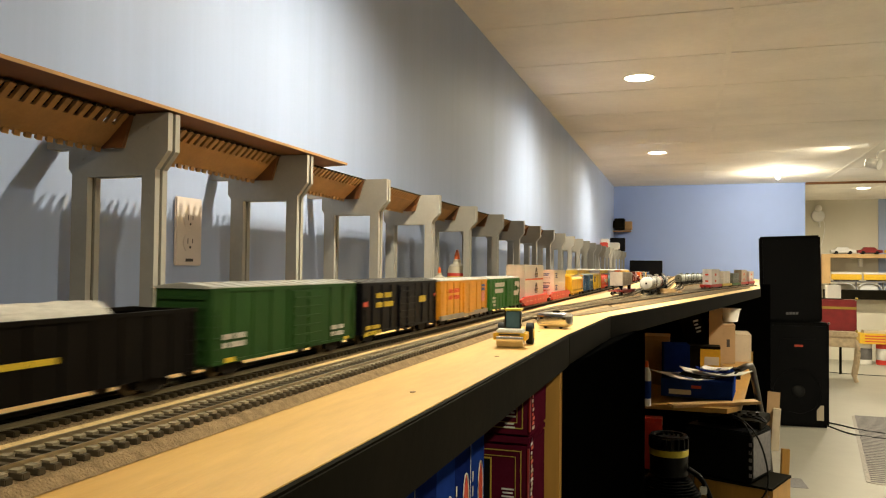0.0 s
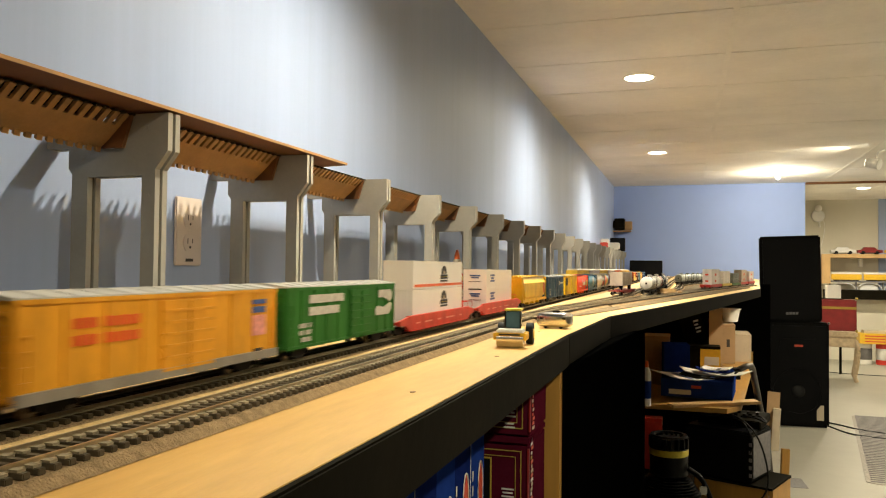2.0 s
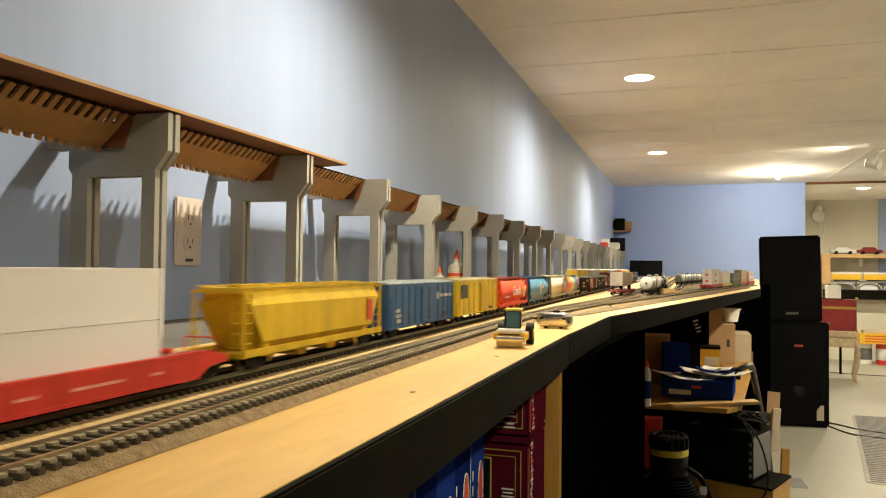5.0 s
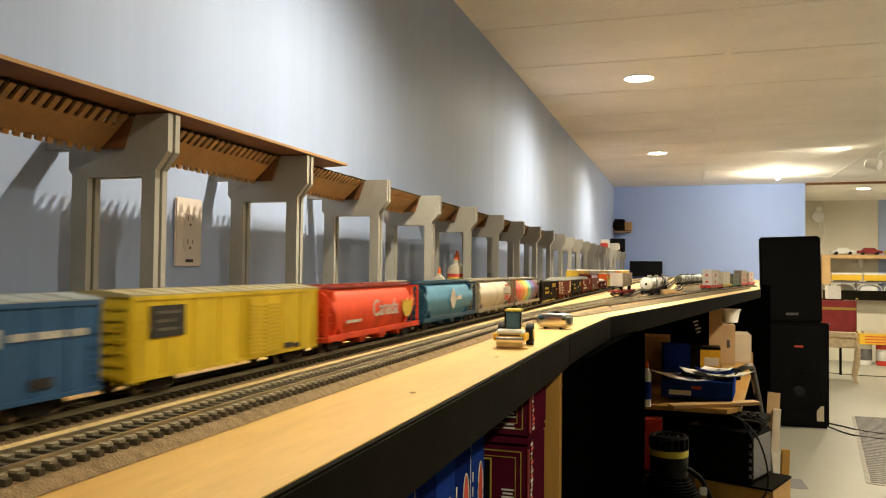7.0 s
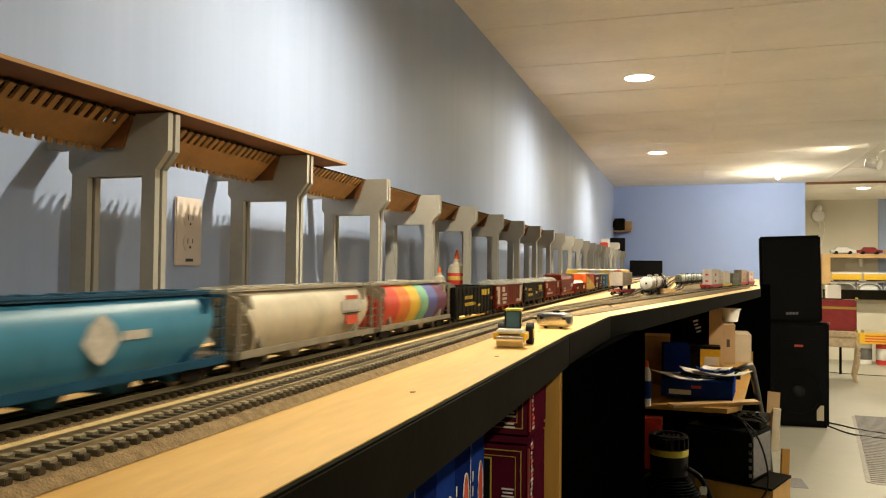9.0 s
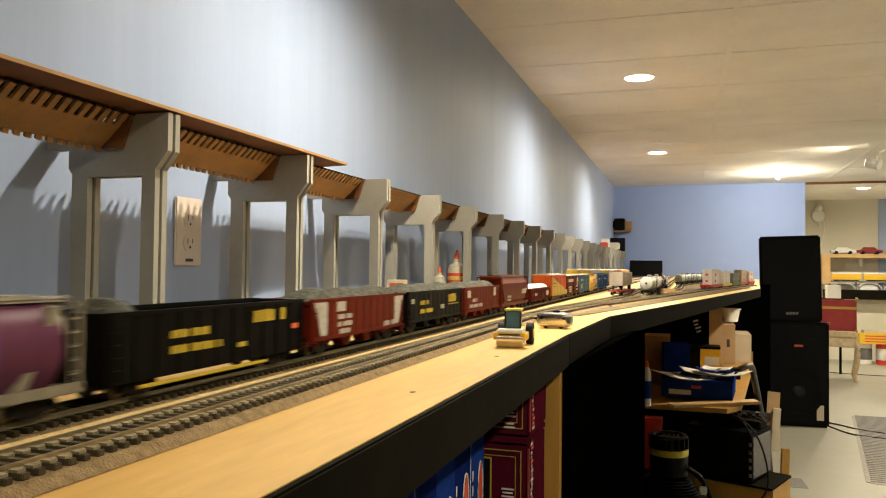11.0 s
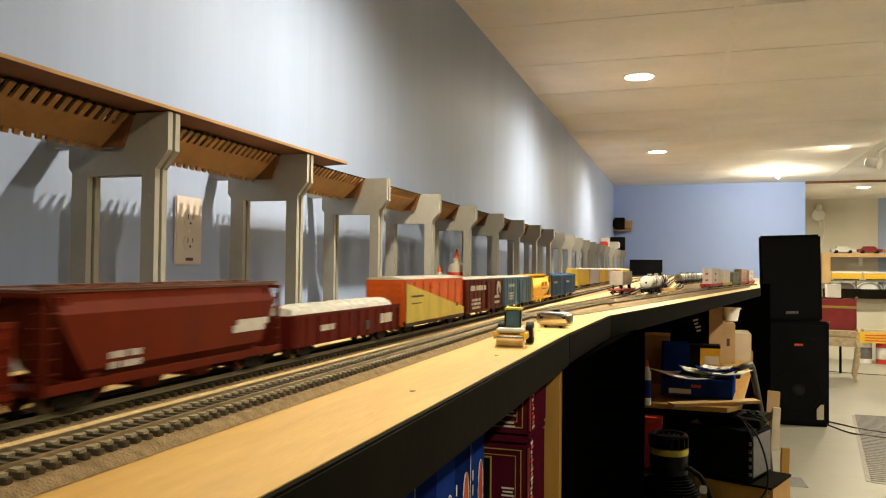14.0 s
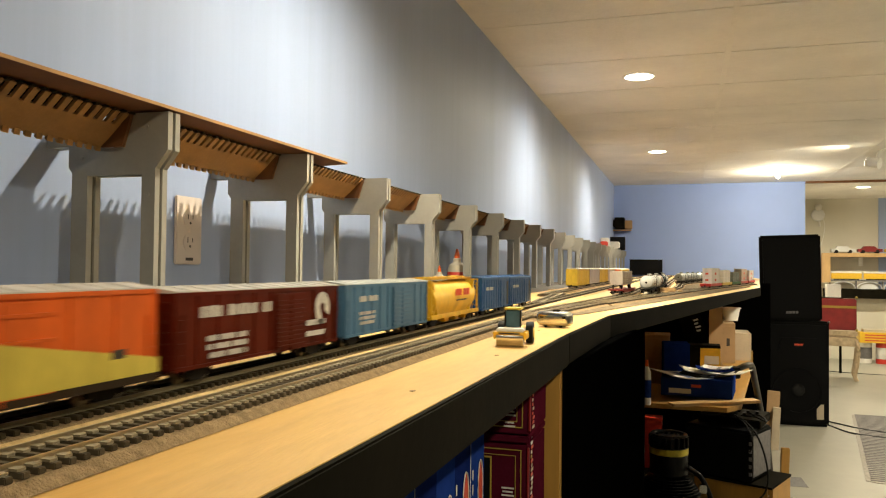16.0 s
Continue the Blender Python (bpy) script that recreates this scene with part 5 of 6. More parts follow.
def burgundy(z0, z1, dx=0.0):
    t = carton("model_train_box", "burgundy model train box with gold border lines", "box", M["burgundy"], 0.470 + dx, 0.672 + dx, 0.655, 0.735, z0, z1, group="burgundy boxes")
    w, h, f = 0.101, z1 - z0, -0.0403
    bm = bmesh.new()
    for k, g in ((0.006, 0.0009), (0.011, 0.0006)):
        box(bm, -w + k, w - k, f - 0.0004, f, h * 0.93 - k, h * 0.93 - k + g)
        box(bm, w - k - g, w - k, f - 0.0004, f, k, h * 0.93 - k)
        box(bm, -w + k, w - k, f - 0.0004, f, k, k + g)
    part("gold_border", bm, M["gold"], t, "gold border lines")
    bm = bmesh.new()
    a, b, c, d = -0.06, 0.067, 0.012, h * 0.93 - 0.014
    box(bm, a, b, f - 0.0004, f, d, d + 0.0014), box(bm, b, b + 0.0014, f - 0.0004, f, c, d + 0.0014), box(bm, a, b, f - 0.0004, f, c, c + 0.0014)
    part("window_border", bm, M["gold"], t, "yellow window border")
    part("window", B(a, b, f - 0.0002, f - 0.00005, c + 0.0014, d), M["dark_tv"], t)
    for i, ww in enumerate((0.011, 0.009, 0.011, 0.0, 0.008, 0.010)):
        if ww:
            part("print_line", B(0.083 - ww / 2, 0.083 + ww / 2, f - 0.0005, f, h * 0.52 - i * 0.0032, h * 0.52 - i * 0.0032 + 0.0014), M["decal"], t)
    wear = random.Random(int(z0 * 1000))
    for i in range(int(h / 0.0042)):
        y = -0.031 + wear.uniform(0, 0.003)
        part("side_print", B(w + 0.0002, w + 0.0006, y, y + wear.uniform(0.003, 0.009), 0.004 + i * 0.0040, 0.0065 + i * 0.0040), M[wear.choice(("decal_r", "decal_r", "paper", "gold", "kraft"))], t)
    part("worn_edge", B(w - 0.0008, w + 0.0007, f - 0.0007, f + 0.0022, 0.004, h * 0.90), M["redcloth"], t, "rubbed corner edge")


SH = 0.818
burgundy(SH + 0.088, SH + 0.185)
burgundy(SH + 0.186, SH + 0.229, 0.001)
burgundy(SH, SH + 0.087, -0.002)
rng = random.Random(4)
for i in range(6):
    x1 = 0.646
    y0 = 0.345 + i * 0.050
    hgt = (0.205, 0.215, 0.222, 0.218, 0.224, 0.220)[i]
    t = carton("blue_train_box", "blue model train box standing on edge", "box", M["bluecard"] if i % 2 else M["navy"], 0.42, x1 - 0.002 * i, y0, y0 + 0.047, SH, SH + hgt, rng.uniform(-1.5, 1.5), "blue boxes")
    w = (x1 - 0.002 * i - 0.42) / 2
    part("emblem", prism(bmesh.new(), [(0.004, hgt * 0.55), (0.013, hgt * 0.55), (0.014, hgt * 0.70), (0.009, hgt * 0.76), (0.003, hgt * 0.70)], "x", w + 0.0006, w + 0.0010), M["decal_r"], t, "red emblem")
    part("emblem_rim", tube(bmesh.new(), [(w + 0.0008, 0.0085 + 0.0075 * math.cos(a), hgt * 0.66 + 0.024 * math.sin(a)) for a in [k * math.pi / 8 for k in range(17)]], 0.0005, 5), M["decal"], t, "pale oval rim")
    for k in range(5):
        part("print_mark", B(w + 0.0006, w + 0.0010, -0.0165, -0.0145, hgt * 0.50 + k * 0.012, hgt * 0.50 + k * 0.012 + 0.008), M["decal"], t)
    part("edge_wear", B(w + 0.0005, w + 0.0009, -0.0228, -0.0222, 0.01, hgt * 0.9), M["paper"], t, "worn pale edge")
    part("front_print", B(w - 0.060, w - 0.02, -0.0245, -0.0240, hgt * 0.78, hgt * 0.80), M["decal"], t)

# ---- clutter under the yard ----
carton("cardboard_box", "plain brown cardboard box on the shelf", "box", M["card"], 0.60, 0.728, 3.8, 3.98, 0.60, 0.832)
t = carton("blue_carton", "upright blue carton with a pale label on the shelf", "box", M["bluecard"], 0.700, 0.814, 3.66, 3.80, 0.60, 0.808, 6)
part("label_patch", B(-0.02, 0.03, -0.0712, -0.0706, 0.02, 0.05), M["kraft"], t)
t = thing("spray_bottle", "white bottle with a blue label and orange tip", "bottle", Matrix.Translation((0.652, 3.2, 0.60)))
part("bottle", lathe(bmesh.new(), [(0.016, 0), (0.017, 0.003), (0.017, 0.13), (0.008, 0.155)], (0, 0, 0), 16), M["clearish"], t, smooth=True)
part("label_band", lathe(bmesh.new(), [(0.0172, 0.03), (0.0174, 0.031), (0.0174, 0.10), (0.0172, 0.101)], (0, 0, 0), 16, True), M["bluecard"], t, "blue label", True)
part("tip", lathe(bmesh.new(), [(0.007, 0.1551), (0.006, 0.18)], (0, 0, 0), 12), M["orange"], t, "orange tip", True)
t = thing("tilted_box", "black carton with white print leaning on other boxes", "box", Matrix.Translation((0.868, 4.22, 0.752)) @ pose(0, 0, 0, 0, -18, 0))
part("box_body", B(-0.055, 0.055, 0, 0.11, 0.0, 0.17, bevel=0.0015), M["black"], t)
for i, w in enumerate((0.022, 0.028, 0.020, 0.026)):
    part("print_line", B(0.012, 0.012 + w, -0.0008, -0.0002, 0.070 + i * 0.019, 0.079 + i * 0.019), M["decal"], t)
t = carton("yellow_black_box", "black and yellow carton with a white label", "box", M["black"], 0.806, 0.970, 4.1, 4.22, 0.60, 0.764)
part("yellow_panel", B(-0.015, 0.0815, -0.0612, -0.0606, 0.012, 0.150), M["yellow"], t)
part("label_patch", B(0.005, 0.075, -0.0618, -0.0613, 0.070, 0.112), M["paper"], t)
part("dark_patch", B(0.0, 0.08, -0.0618, -0.0613, 0.030, 0.058), M["burgundy"], t)
t = thing("cardboard_sheet", "tall folded cardboard sheet standing on the shelf", "cardboard", Matrix.Translation((0.965, 4.6, 0.60)))
part("panel", B(-0.036, 0.036, 0, 0.012, 0, 0.345, bevel=0.001), M["card"], t)
part("flap", B(-0.036, 0.030, -0.03, -0.0005, 0.336, 0.342), M["kraft"], t)
t = thing("plastic_tub", "white plastic tub with a rolled rim on boxes", "tub", Matrix.Translation((1.066, 5.0, 0.838)))
part("tub", lathe(bmesh.new(), [(0.040, 0), (0.054, 0.078), (0.051, 0.078), (0.038, 0.003)], (0, 0, 0), 24), M["white"], t, smooth=True)
part("rim", lathe(bmesh.new(), [(0.054, 0.074), (0.060, 0.075), (0.060, 0.081), (0.053, 0.081)], (0, 0, 0), 24, True), M["white"], t, smooth=True)
t = carton("cardboard_box", "brown cardboard box with a dark hand hole", "box", M["card"], 1.004, 1.080, 4.8, 5.2, 0.60, 0.832)
part("hand_hole", B(-0.010, 0.008, -0.2008, -0.2002, 0.10, 0.145), M["plate_dark"], t)
carton("beige_box", "beige kraft box standing on the shelf", "box", M["kraft"], 1.088, 1.180, 4.95, 5.25, 0.60, 0.765)
t = carton("flat_carton", "flat blue carton with papers piled on it", "box", M["bluecard"], 0.715, 1.000, 3.36, 3.62, 0.616, 0.692, -6)
part("label_patch", B(-0.11, -0.02, -0.1312, -0.1306, 0.012, 0.032), M["paper"], t)
part("red_mark", B(-0.02, 0.02, -0.1312, -0.1306, 0.040, 0.052), M["decal_r"], t)
for i, (x, y, w, d, a, m) in enumerate(((0.80, 3.44, 0.24, 0.20, 28, "paper"), (0.90, 3.46, 0.22, 0.16, -12, "black"), (0.89, 3.50, 0.21, 0.15, 10, "paper"), (0.97, 3.45, 0.17, 0.12, -24, "paper"), (0.92, 3.48, 0.15, 0.10, 5, "navy"), (0.93, 3.5, 0.12, 0.08, -15, "paper"))):
    t = thing("loose_paper", "loose papers and booklets piled on the blue carton", "papers", Matrix.Translation((x, y, 0.693 + 0.006 * i)) @ pose(0, 0, 0, (1 + i % 2) * 1.2, 1.5 * (-1) ** i, a), "paper pile")
    bm = bmesh.new()
    for k in range(6):
        # a sagging sheet in strips, its corners curling up
        u0, u1 = k / 6 - 0.5, (k + 1) / 6 - 0.5
        z0, z1 = 0.05 * u0 * u0 * w / 0.2, 0.05 * u1 * u1 * w / 0.2
        prism(bm, [(u0 * w, z0), (u1 * w, z1), (u1 * w, z1 + 0.0030), (u0 * w, z0 + 0.0030)], "y", -d / 2, d / 2)
    part("booklet", bm, M[m], t)
    for k in range(3):
        part("print_mark", B(-0.06 * w / 0.2 + k * 0.04, -0.035 * w / 0.2 + k * 0.04, -d / 2 + 0.012, d / 2 - 0.02 - 0.01 * k, 0.0034, 0.0042), M["decal_b"] if (i + k) % 2 else M["decal_k"], t)
t = thing("scrap_board", "thin pine board sticking out of the shelf", "board", Matrix.Translation((0.90, 3.30, 0.604)) @ pose(0, 0, 0, 0, -2, 24))
part("board", B(-0.17, 0.20, -0.03, 0.03, -0.003, 0.009, bevel=0.001), M["wood"], t)
# crate, amplifier and lamp on the lower level
t = thing("wooden_crate", "light wooden crate on the floor", "crate", Matrix.Translation((0.98, 3.42, 0)) @ pose(0, 0, 0, 0, 0, -22))
for s in (-1, 1):
    for k in range(3):
        part("slat", B(-0.19, 0.19, s * 0.125 - 0.007, s * 0.125 + 0.007, 0.005 + k * 0.1, 0.095 + k * 0.1, bevel=0.001), M["upright"], t)
        part("slat", B(s * 0.20 - 0.007, s * 0.20 + 0.007, -0.118, 0.118, 0.005 + k * 0.1, 0.095 + k * 0.1, bevel=0.001), M["upright"], t)
part("base", B(-0.19, 0.19, -0.117, 0.117, 0.0, 0.012), M["upright"], t)
part("top_board", B(-0.207, 0.207, -0.133, 0.133, 0.296, 0.305), M["black"], t)
t = thing("amplifier", "black amplifier case with a worn grey edge", "amplifier", Matrix.Translation((0.98, 3.40, 0.305)) @ pose(0, 0, 0, 0, 0, -24))
part("case", B(-0.150, 0.128, -0.115, 0.115, 0.006, 0.200, bevel=0.006), M["speaker"], t)
part("side_panel", B(0.1285, 0.131, -0.098, 0.098, 0.022, 0.185, bevel=0.001), M["mat_mesh"], t, "grey side panel")
part("top_panel", B(-0.14, 0.118, -0.105, 0.105, 0.2005, 0.204, bevel=0.001), M["dark_tv"], t)
for k in range(5):
    part("worn_edge", B(0.118, 0.1285, -0.116, -0.1135, 0.03 + k * 0.03, 0.045 + k * 0.03), M["mat_mesh"], t)
for x in (-0.12, 0.10):
    for y in (-0.09, 0.09):
        part("foot", cyl(bmesh.new(), (x, y, 0), (x, y, 0.0065), 0.01, seg=12), M["rubber"], t)
t = thing("audio_mixer", "black audio mixer lying on the amplifier", "mixer", Matrix.Translation((0.995, 3.46, 0.510)) @ pose(0, 0, 0, 4, 0, -18))
part("case", B(-0.12, 0.13, -0.09, 0.09, 0, 0.035, bevel=0.004), M["black"], t)
for k in range(6):
    part("knob", cyl(bmesh.new(), (-0.09 + k * 0.036, -0.03, 0.035), (-0.09 + k * 0.036, -0.03, 0.047), 0.008, seg=12), M["rubber"], t)
    part("knob", cyl(bmesh.new(), (-0.09 + k * 0.036, 0.03, 0.035), (-0.09 + k * 0.036, 0.03, 0.045), 0.007, seg=12), M["dark_tv"], t)
t = thing("headset", "coiled black headphones on the mixer", "headphones", Matrix.Translation((0.905, 3.36, 0.552)))
part("ear_pad", lathe(bmesh.new(), [(0.018, 0.0), (0.036, 0.002), (0.038, 0.010), (0.030, 0.016), (0.016, 0.014)], (0, 0, 0), 20, True), M["rubber"], t, smooth=True)
part("band", tube(bmesh.new(), [(0.035 * math.cos(a), 0.048 * math.sin(a), 0.015 + 0.010 * math.sin(a)) for a in [k * math.pi / 10 for k in range(21)]], 0.004), M["rubber"], t)


def cable(label, points, rad=0.0035):
    t = thing("cable", label, "cable")
    part("cord", tube(bmesh.new(), curve(points, 10), rad), M["rubber"], t)


cable("black cable hanging over the amplifier", [(0.89, 3.30, 0.565), (0.98, 3.26, 0.575), (1.06, 3.20, 0.52), (1.10, 3.16, 0.40), (1.09, 3.15, 0.30), (1.02, 3.16, 0.24), (0.96, 3.15, 0.20)])
cable("black cable looped on the mixer", [(1.02, 3.36, 0.553), (1.07, 3.30, 0.560), (1.11, 3.30, 0.545), (1.10, 3.40, 0.548), (1.05, 3.45, 0.551)])
cable("black cable coiled on the amplifier", [(0.905 + (0.050 - 0.0018 * k) * math.cos(k * 0.7), 3.335 + 0.045 * math.sin(k * 0.7), 0.556 + 0.0012 * k) for k in range(20)], 0.004)
cable("black cable drooping over the mixer edge", [(1.00, 3.33, 0.552), (1.03, 3.27, 0.535), (1.055, 3.24, 0.47), (1.045, 3.245, 0.43)], 0.003)
cable("black cable on the floor leading off the loudspeakers", [(1.78, 6.40, 0.02), (1.90, 6.35, 0.006), (2.10, 6.15, 0.006), (2.6, 6.05, 0.006), (3.4, 6.2, 0.006)], 0.006)
cable("black cable on the floor beside the mat", [(1.79, 6.22, 0.02), (1.95, 6.00, 0.006), (2.3, 5.92, 0.006), (3.2, 5.85, 0.006)], 0.006)
cable("thin black cable on the floor by the far wall", [(2.10, 9.9, 0.004), (2.5, 9.6, 0.004), (3.3, 9.5, 0.004)], 0.004)
t = thing("mic_stand", "slanted dull steel tube stand with a black clamp", "stand")
part("tube", tube(bmesh.new(), [(1.095, 3.78, 0.700), (1.12, 3.76, 0.56), (1.155, 3.74, 0.36), (1.19, 3.72, 0.0)], 0.014, 14), M["steel"], t, "dull steel tube", True)
part("top_bend", tube(bmesh.new(), curve([(1.095, 3.78, 0.70), (1.085, 3.76, 0.715), (1.06, 3.74, 0.712), (1.02, 3.74, 0.690)], 6), 0.014, 14), M["steel"], t, "bent steel end", True)
part("clamp", B(0.985, 1.04, 3.71, 3.77, 0.655, 0.705, bevel=0.004), M["rubber"], t)
t = thing("cardboard_sheet", "folded cardboard standing on the floor beside the loudspeaker", "cardboard", Matrix.Translation((1.33, 5.35, 0)) @ pose(0, 0, 0, 0, 3, -8))
part("panel", B(-0.04, 0.035, 0, 0.012, 0.0, 0.37, bevel=0.001), M["card"], t)
part("flap", B(0.0, 0.045, -0.035, -0.001, 0.0, 0.27, bevel=0.001), M["kraft"], t)
t = thing("wood_board", "pine board leaning upright beside the crate", "board", Matrix.Translation((1.275, 4.2, 0)) @ pose(0, 0, 0, 0, 2, 12))
part("board", B(-0.020, 0.020, -0.008, 0.010, 0.0, 0.255, bevel=0.002), M["upright"], t)
t = thing("low_shelf", "dark low platform holding the lamp", "shelf", Matrix.Translation((0.60, 2.85, 0)))
part("platform_top", B(-0.40, 0.235, -0.40, 0.40, 0.33, 0.345), M["black"], t)
for x in (-0.36, 0.2):
    for y in (-0.36, 0.36):
        part("leg", B(x - 0.02, x + 0.02, y - 0.02, y + 0.02, 0, 0.33), M["black"], t)
t = thing("stage_lamp", "black finned stage lamp with yellow tape round it", "stage lamp", Matrix.Translation((0.745, 2.88, 0.345)))
for k in range(7):
    w = 0.112 - k * 0.006
    part("cooling_fin", lathe(bmesh.new(), [(0.030, 0.0015 + k * 0.009), (w, 0.003 + k * 0.009), (w, 0.007 + k * 0.009), (0.030, 0.0085 + k * 0.009)], (0, 0, 0), 28), M["dark_tv"], t)
part("core", lathe(bmesh.new(), [(0.029, 0.0), (0.029, 0.0679)], (0, 0, 0), 16), M["dark_tv"], t)
part("housing", lathe(bmesh.new(), [(0.062, 0.068), (0.067, 0.072), (0.067, 0.166), (0.052, 0.168), (0.050, 0.200), (0.030, 0.203)], (0, 0, 0), 28), M["dark_tv"], t, smooth=True)
part("tape_band", lathe(bmesh.new(), [(0.0672, 0.142), (0.0682, 0.143), (0.0682, 0.164), (0.0672, 0.165)], (0, 0, 0), 28, True), M["tape"], t, "yellow tape band", True)
for k in range(18):
    f = part("top_fin", B(0.049, 0.071, -0.0035, 0.0035, 0.1685, 0.206, bevel=0.001), M["dark_tv"], t)
    f.matrix_basis = pose(0, 0, 0, 0, 0, k * 20)
part("lens_ring", lathe(bmesh.new(), [(0.050, 0.2065), (0.066, 0.2065), (0.064, 0.213), (0.052, 0.213)], (0, 0, 0), 28, True), M["dark_tv"], t, smooth=True)
part("handle", tube(bmesh.new(), curve([(0.067, -0.02, 0.10), (0.11, -0.03, 0.07), (0.14, -0.04, 0.01), (0.15, -0.04, -0.05)], 6), 0.009, 10), M["dark_tv"], t)
part("silver_clip", B(0.105, 0.130, -0.052, -0.030, 0.02, 0.05, bevel=0.003), M["chrome"], t)
carton("red_box", "small red box behind the stage lamp", "box", M["red"], 0.645, 0.712, 3.2, 3.26, 0.345, 0.55)


# ---- loudspeakers ----
def loudspeaker(label, at, w, d, h, top_w, horn=True):
    t = thing("loudspeaker", label, "loudspeaker", at, "stacked loudspeakers")
    body = [(-w / 2, -d / 2), (w / 2, -d / 2), (w * 0.36, d / 2), (-w * 0.36, d / 2)]
    bm = prism(bmesh.new(), body, "z", 0, h)
    bmesh.ops.bevel(bm, geom=bm.edges[:], offset=0.012, segments=2, affect="EDGES")
    part("cabinet", bm, M["speaker"], t, "black carpeted cabinet")
    bm = B(-w / 2 + 0.02, w / 2 - 0.02, -d / 2 - 0.010, -d / 2 - 0.0005, 0.025, h - 0.025, bevel=0.004)
    part("grille", bm, M["grille"], t, "black steel grille")
    if horn:
        part("woofer_ring", lathe(bmesh.new(), [(0.155, 0), (0.175, 0), (0.175, 0.006), (0.155, 0.006)], (0, 0, 0), 40, True), M["grille"], t).matrix_basis = Matrix.Translation((0, -d / 2 - 0.0102, h * 0.33)) @ pose(0, 0, 0, 90)
        part("dust_cap", ball(bmesh.new(), (0, -d / 2 - 0.006, h * 0.34), 0.048, 1, 0.4, 1), M["rubber"], t, "black dust cap", True)
        part("horn", prism(bmesh.new(), [(-0.14, h * 0.70), (0.14, h * 0.70), (0.12, h * 0.84), (-0.12, h * 0.84)], "y", -d / 2 - 0.016, -d / 2 - 0.0105), M["grille"], t)
        part("badge", B(-0.03, 0.03, -d / 2 - 0.019, -d / 2 - 0.0165, h * 0.765, h * 0.785), M["decal_r"], t, "small red badge")
        part("spec_label", B(w / 2 - 0.090, w / 2 - 0.042, -d / 2 - 0.0125, -d / 2 - 0.0105, 0.055, 0.165), M["kraft"], t, "pale spec label")
    else:
        for k in range(4):
            part("badge", B(-0.040 + k * 0.022, -0.022 + k * 0.022, -d / 2 - 0.0125, -d / 2 - 0.0105, 0.060, 0.078), M["mat_mesh"], t, "grey badge letter bar")
    for x in (-w / 2 - 0.001, w / 2 + 0.001) if horn else ():
        part("corner_strap", B(x - 0.004, x + 0.004, -d / 2 + 0.008, -d / 2 + 0.050, h - 0.012, h + 0.001), M["chrome"] if horn else M["rubber"], t)
    return t


loudspeaker("large black floor loudspeaker with a woofer", pose(1.585, 6.40, 0, 0, 0, 4), 0.43, 0.40, 0.775, 0.4)
loudspeaker("black loudspeaker stacked on a larger one", pose(1.540, 6.38, 0.777, 2, -1.8, 5), 0.43, 0.36, 0.645, 0.4, False)

# ---- far room ----
t = thing("dining_chair", "carved pale wood chair with red leather", "chair", pose(2.36, 8.95, 0, 0, 0, -8))
part("backrest", B(-0.20, 0.15, -0.06, -0.02, 0.53, 0.86, bevel=0.012), M["redcloth"], t, "red leather backrest")
part("seat", B(-0.22, 0.16, -0.04, 0.34, 0.46, 0.52, bevel=0.012), M["carved"], t)
part("seat_apron", B(-0.20, 0.15, -0.05, 0.32, 0.36, 0.455, bevel=0.01), M["carved"], t, "carved apron")
for x in (-0.20, 0.14):
    for y in (-0.035, 0.30):
        part("leg", tube(bmesh.new(), curve([(x, y, 0.44), (x + 0.025, y - 0.01, 0.34), (x + 0.015, y, 0.18), (x - 0.005, y, 0.06), (x + 0.012, y - 0.01, 0.0)], 5), 0.021, 10), M["carved"], t, smooth=True)
for x in (-0.20, 0.15):
    part("finial", ball(bmesh.new(), (x, -0.04, 0.872), 0.014), M["gold"], t)
    part("finial", ball(bmesh.new(), (x, -0.06, 0.535), 0.014), M["gold"], t)
part("back_rail", B(-0.20, 0.15, -0.064, -0.0605, 0.76, 0.785), M["gold"], t, "gold braid strip")
t = carton("white_box", "white plastic box on a low stand", "box", M["white"], 2.315, 2.455, 9.45, 9.6, 0.855, 1.00)
t = thing("plant_stand", "dark stand behind the chair", "stand", pose(2.38, 9.55, 0))
part("top", B(-0.10, 0.10, -0.1, 0.1, 0.835, 0.855), M["black"], t)
for x in (-0.085, 0.085):
    part("leg", B(x - 0.012, x + 0.012, -0.012, 0.012, 0, 0.835), M["black"], t)
t = thing("display_shelf", "wooden shelf unit with model trains by the far wall", "shelf")
part("shelf_board", B(2.55, 4.6, 11.0, 11.27, 1.335, 1.385, bevel=0.003), M["wood"], t)
part("upright", B(2.50, 2.60, 10.98, 11.05, 1.0, 1.385), M["wood"], t)
part("bracket", B(2.98, 3.02, 11.2, 11.28, 1.22, 1.335), M["white"], t, "white bracket")
t = thing("black_counter", "long black counter with grey panels below", "counter")
part("counter_top", B(2.55, 5.2, 10.95, 11.25, 0.80, 0.920, bevel=0.004), M["black"], t)
part("front_panel", B(2.60, 5.2, 11.12, 11.2, 0.0, 0.795), M["beige"], t, "beige front panel")
t = thing("arch_bridge_model", "model bridge with round arches on the counter", "model bridge", pose(2.60, 11.05, 0.920))
part("girder", B(0, 2.2, 0, 0.05, 0.100, 0.118), M["mat_mesh"], t)
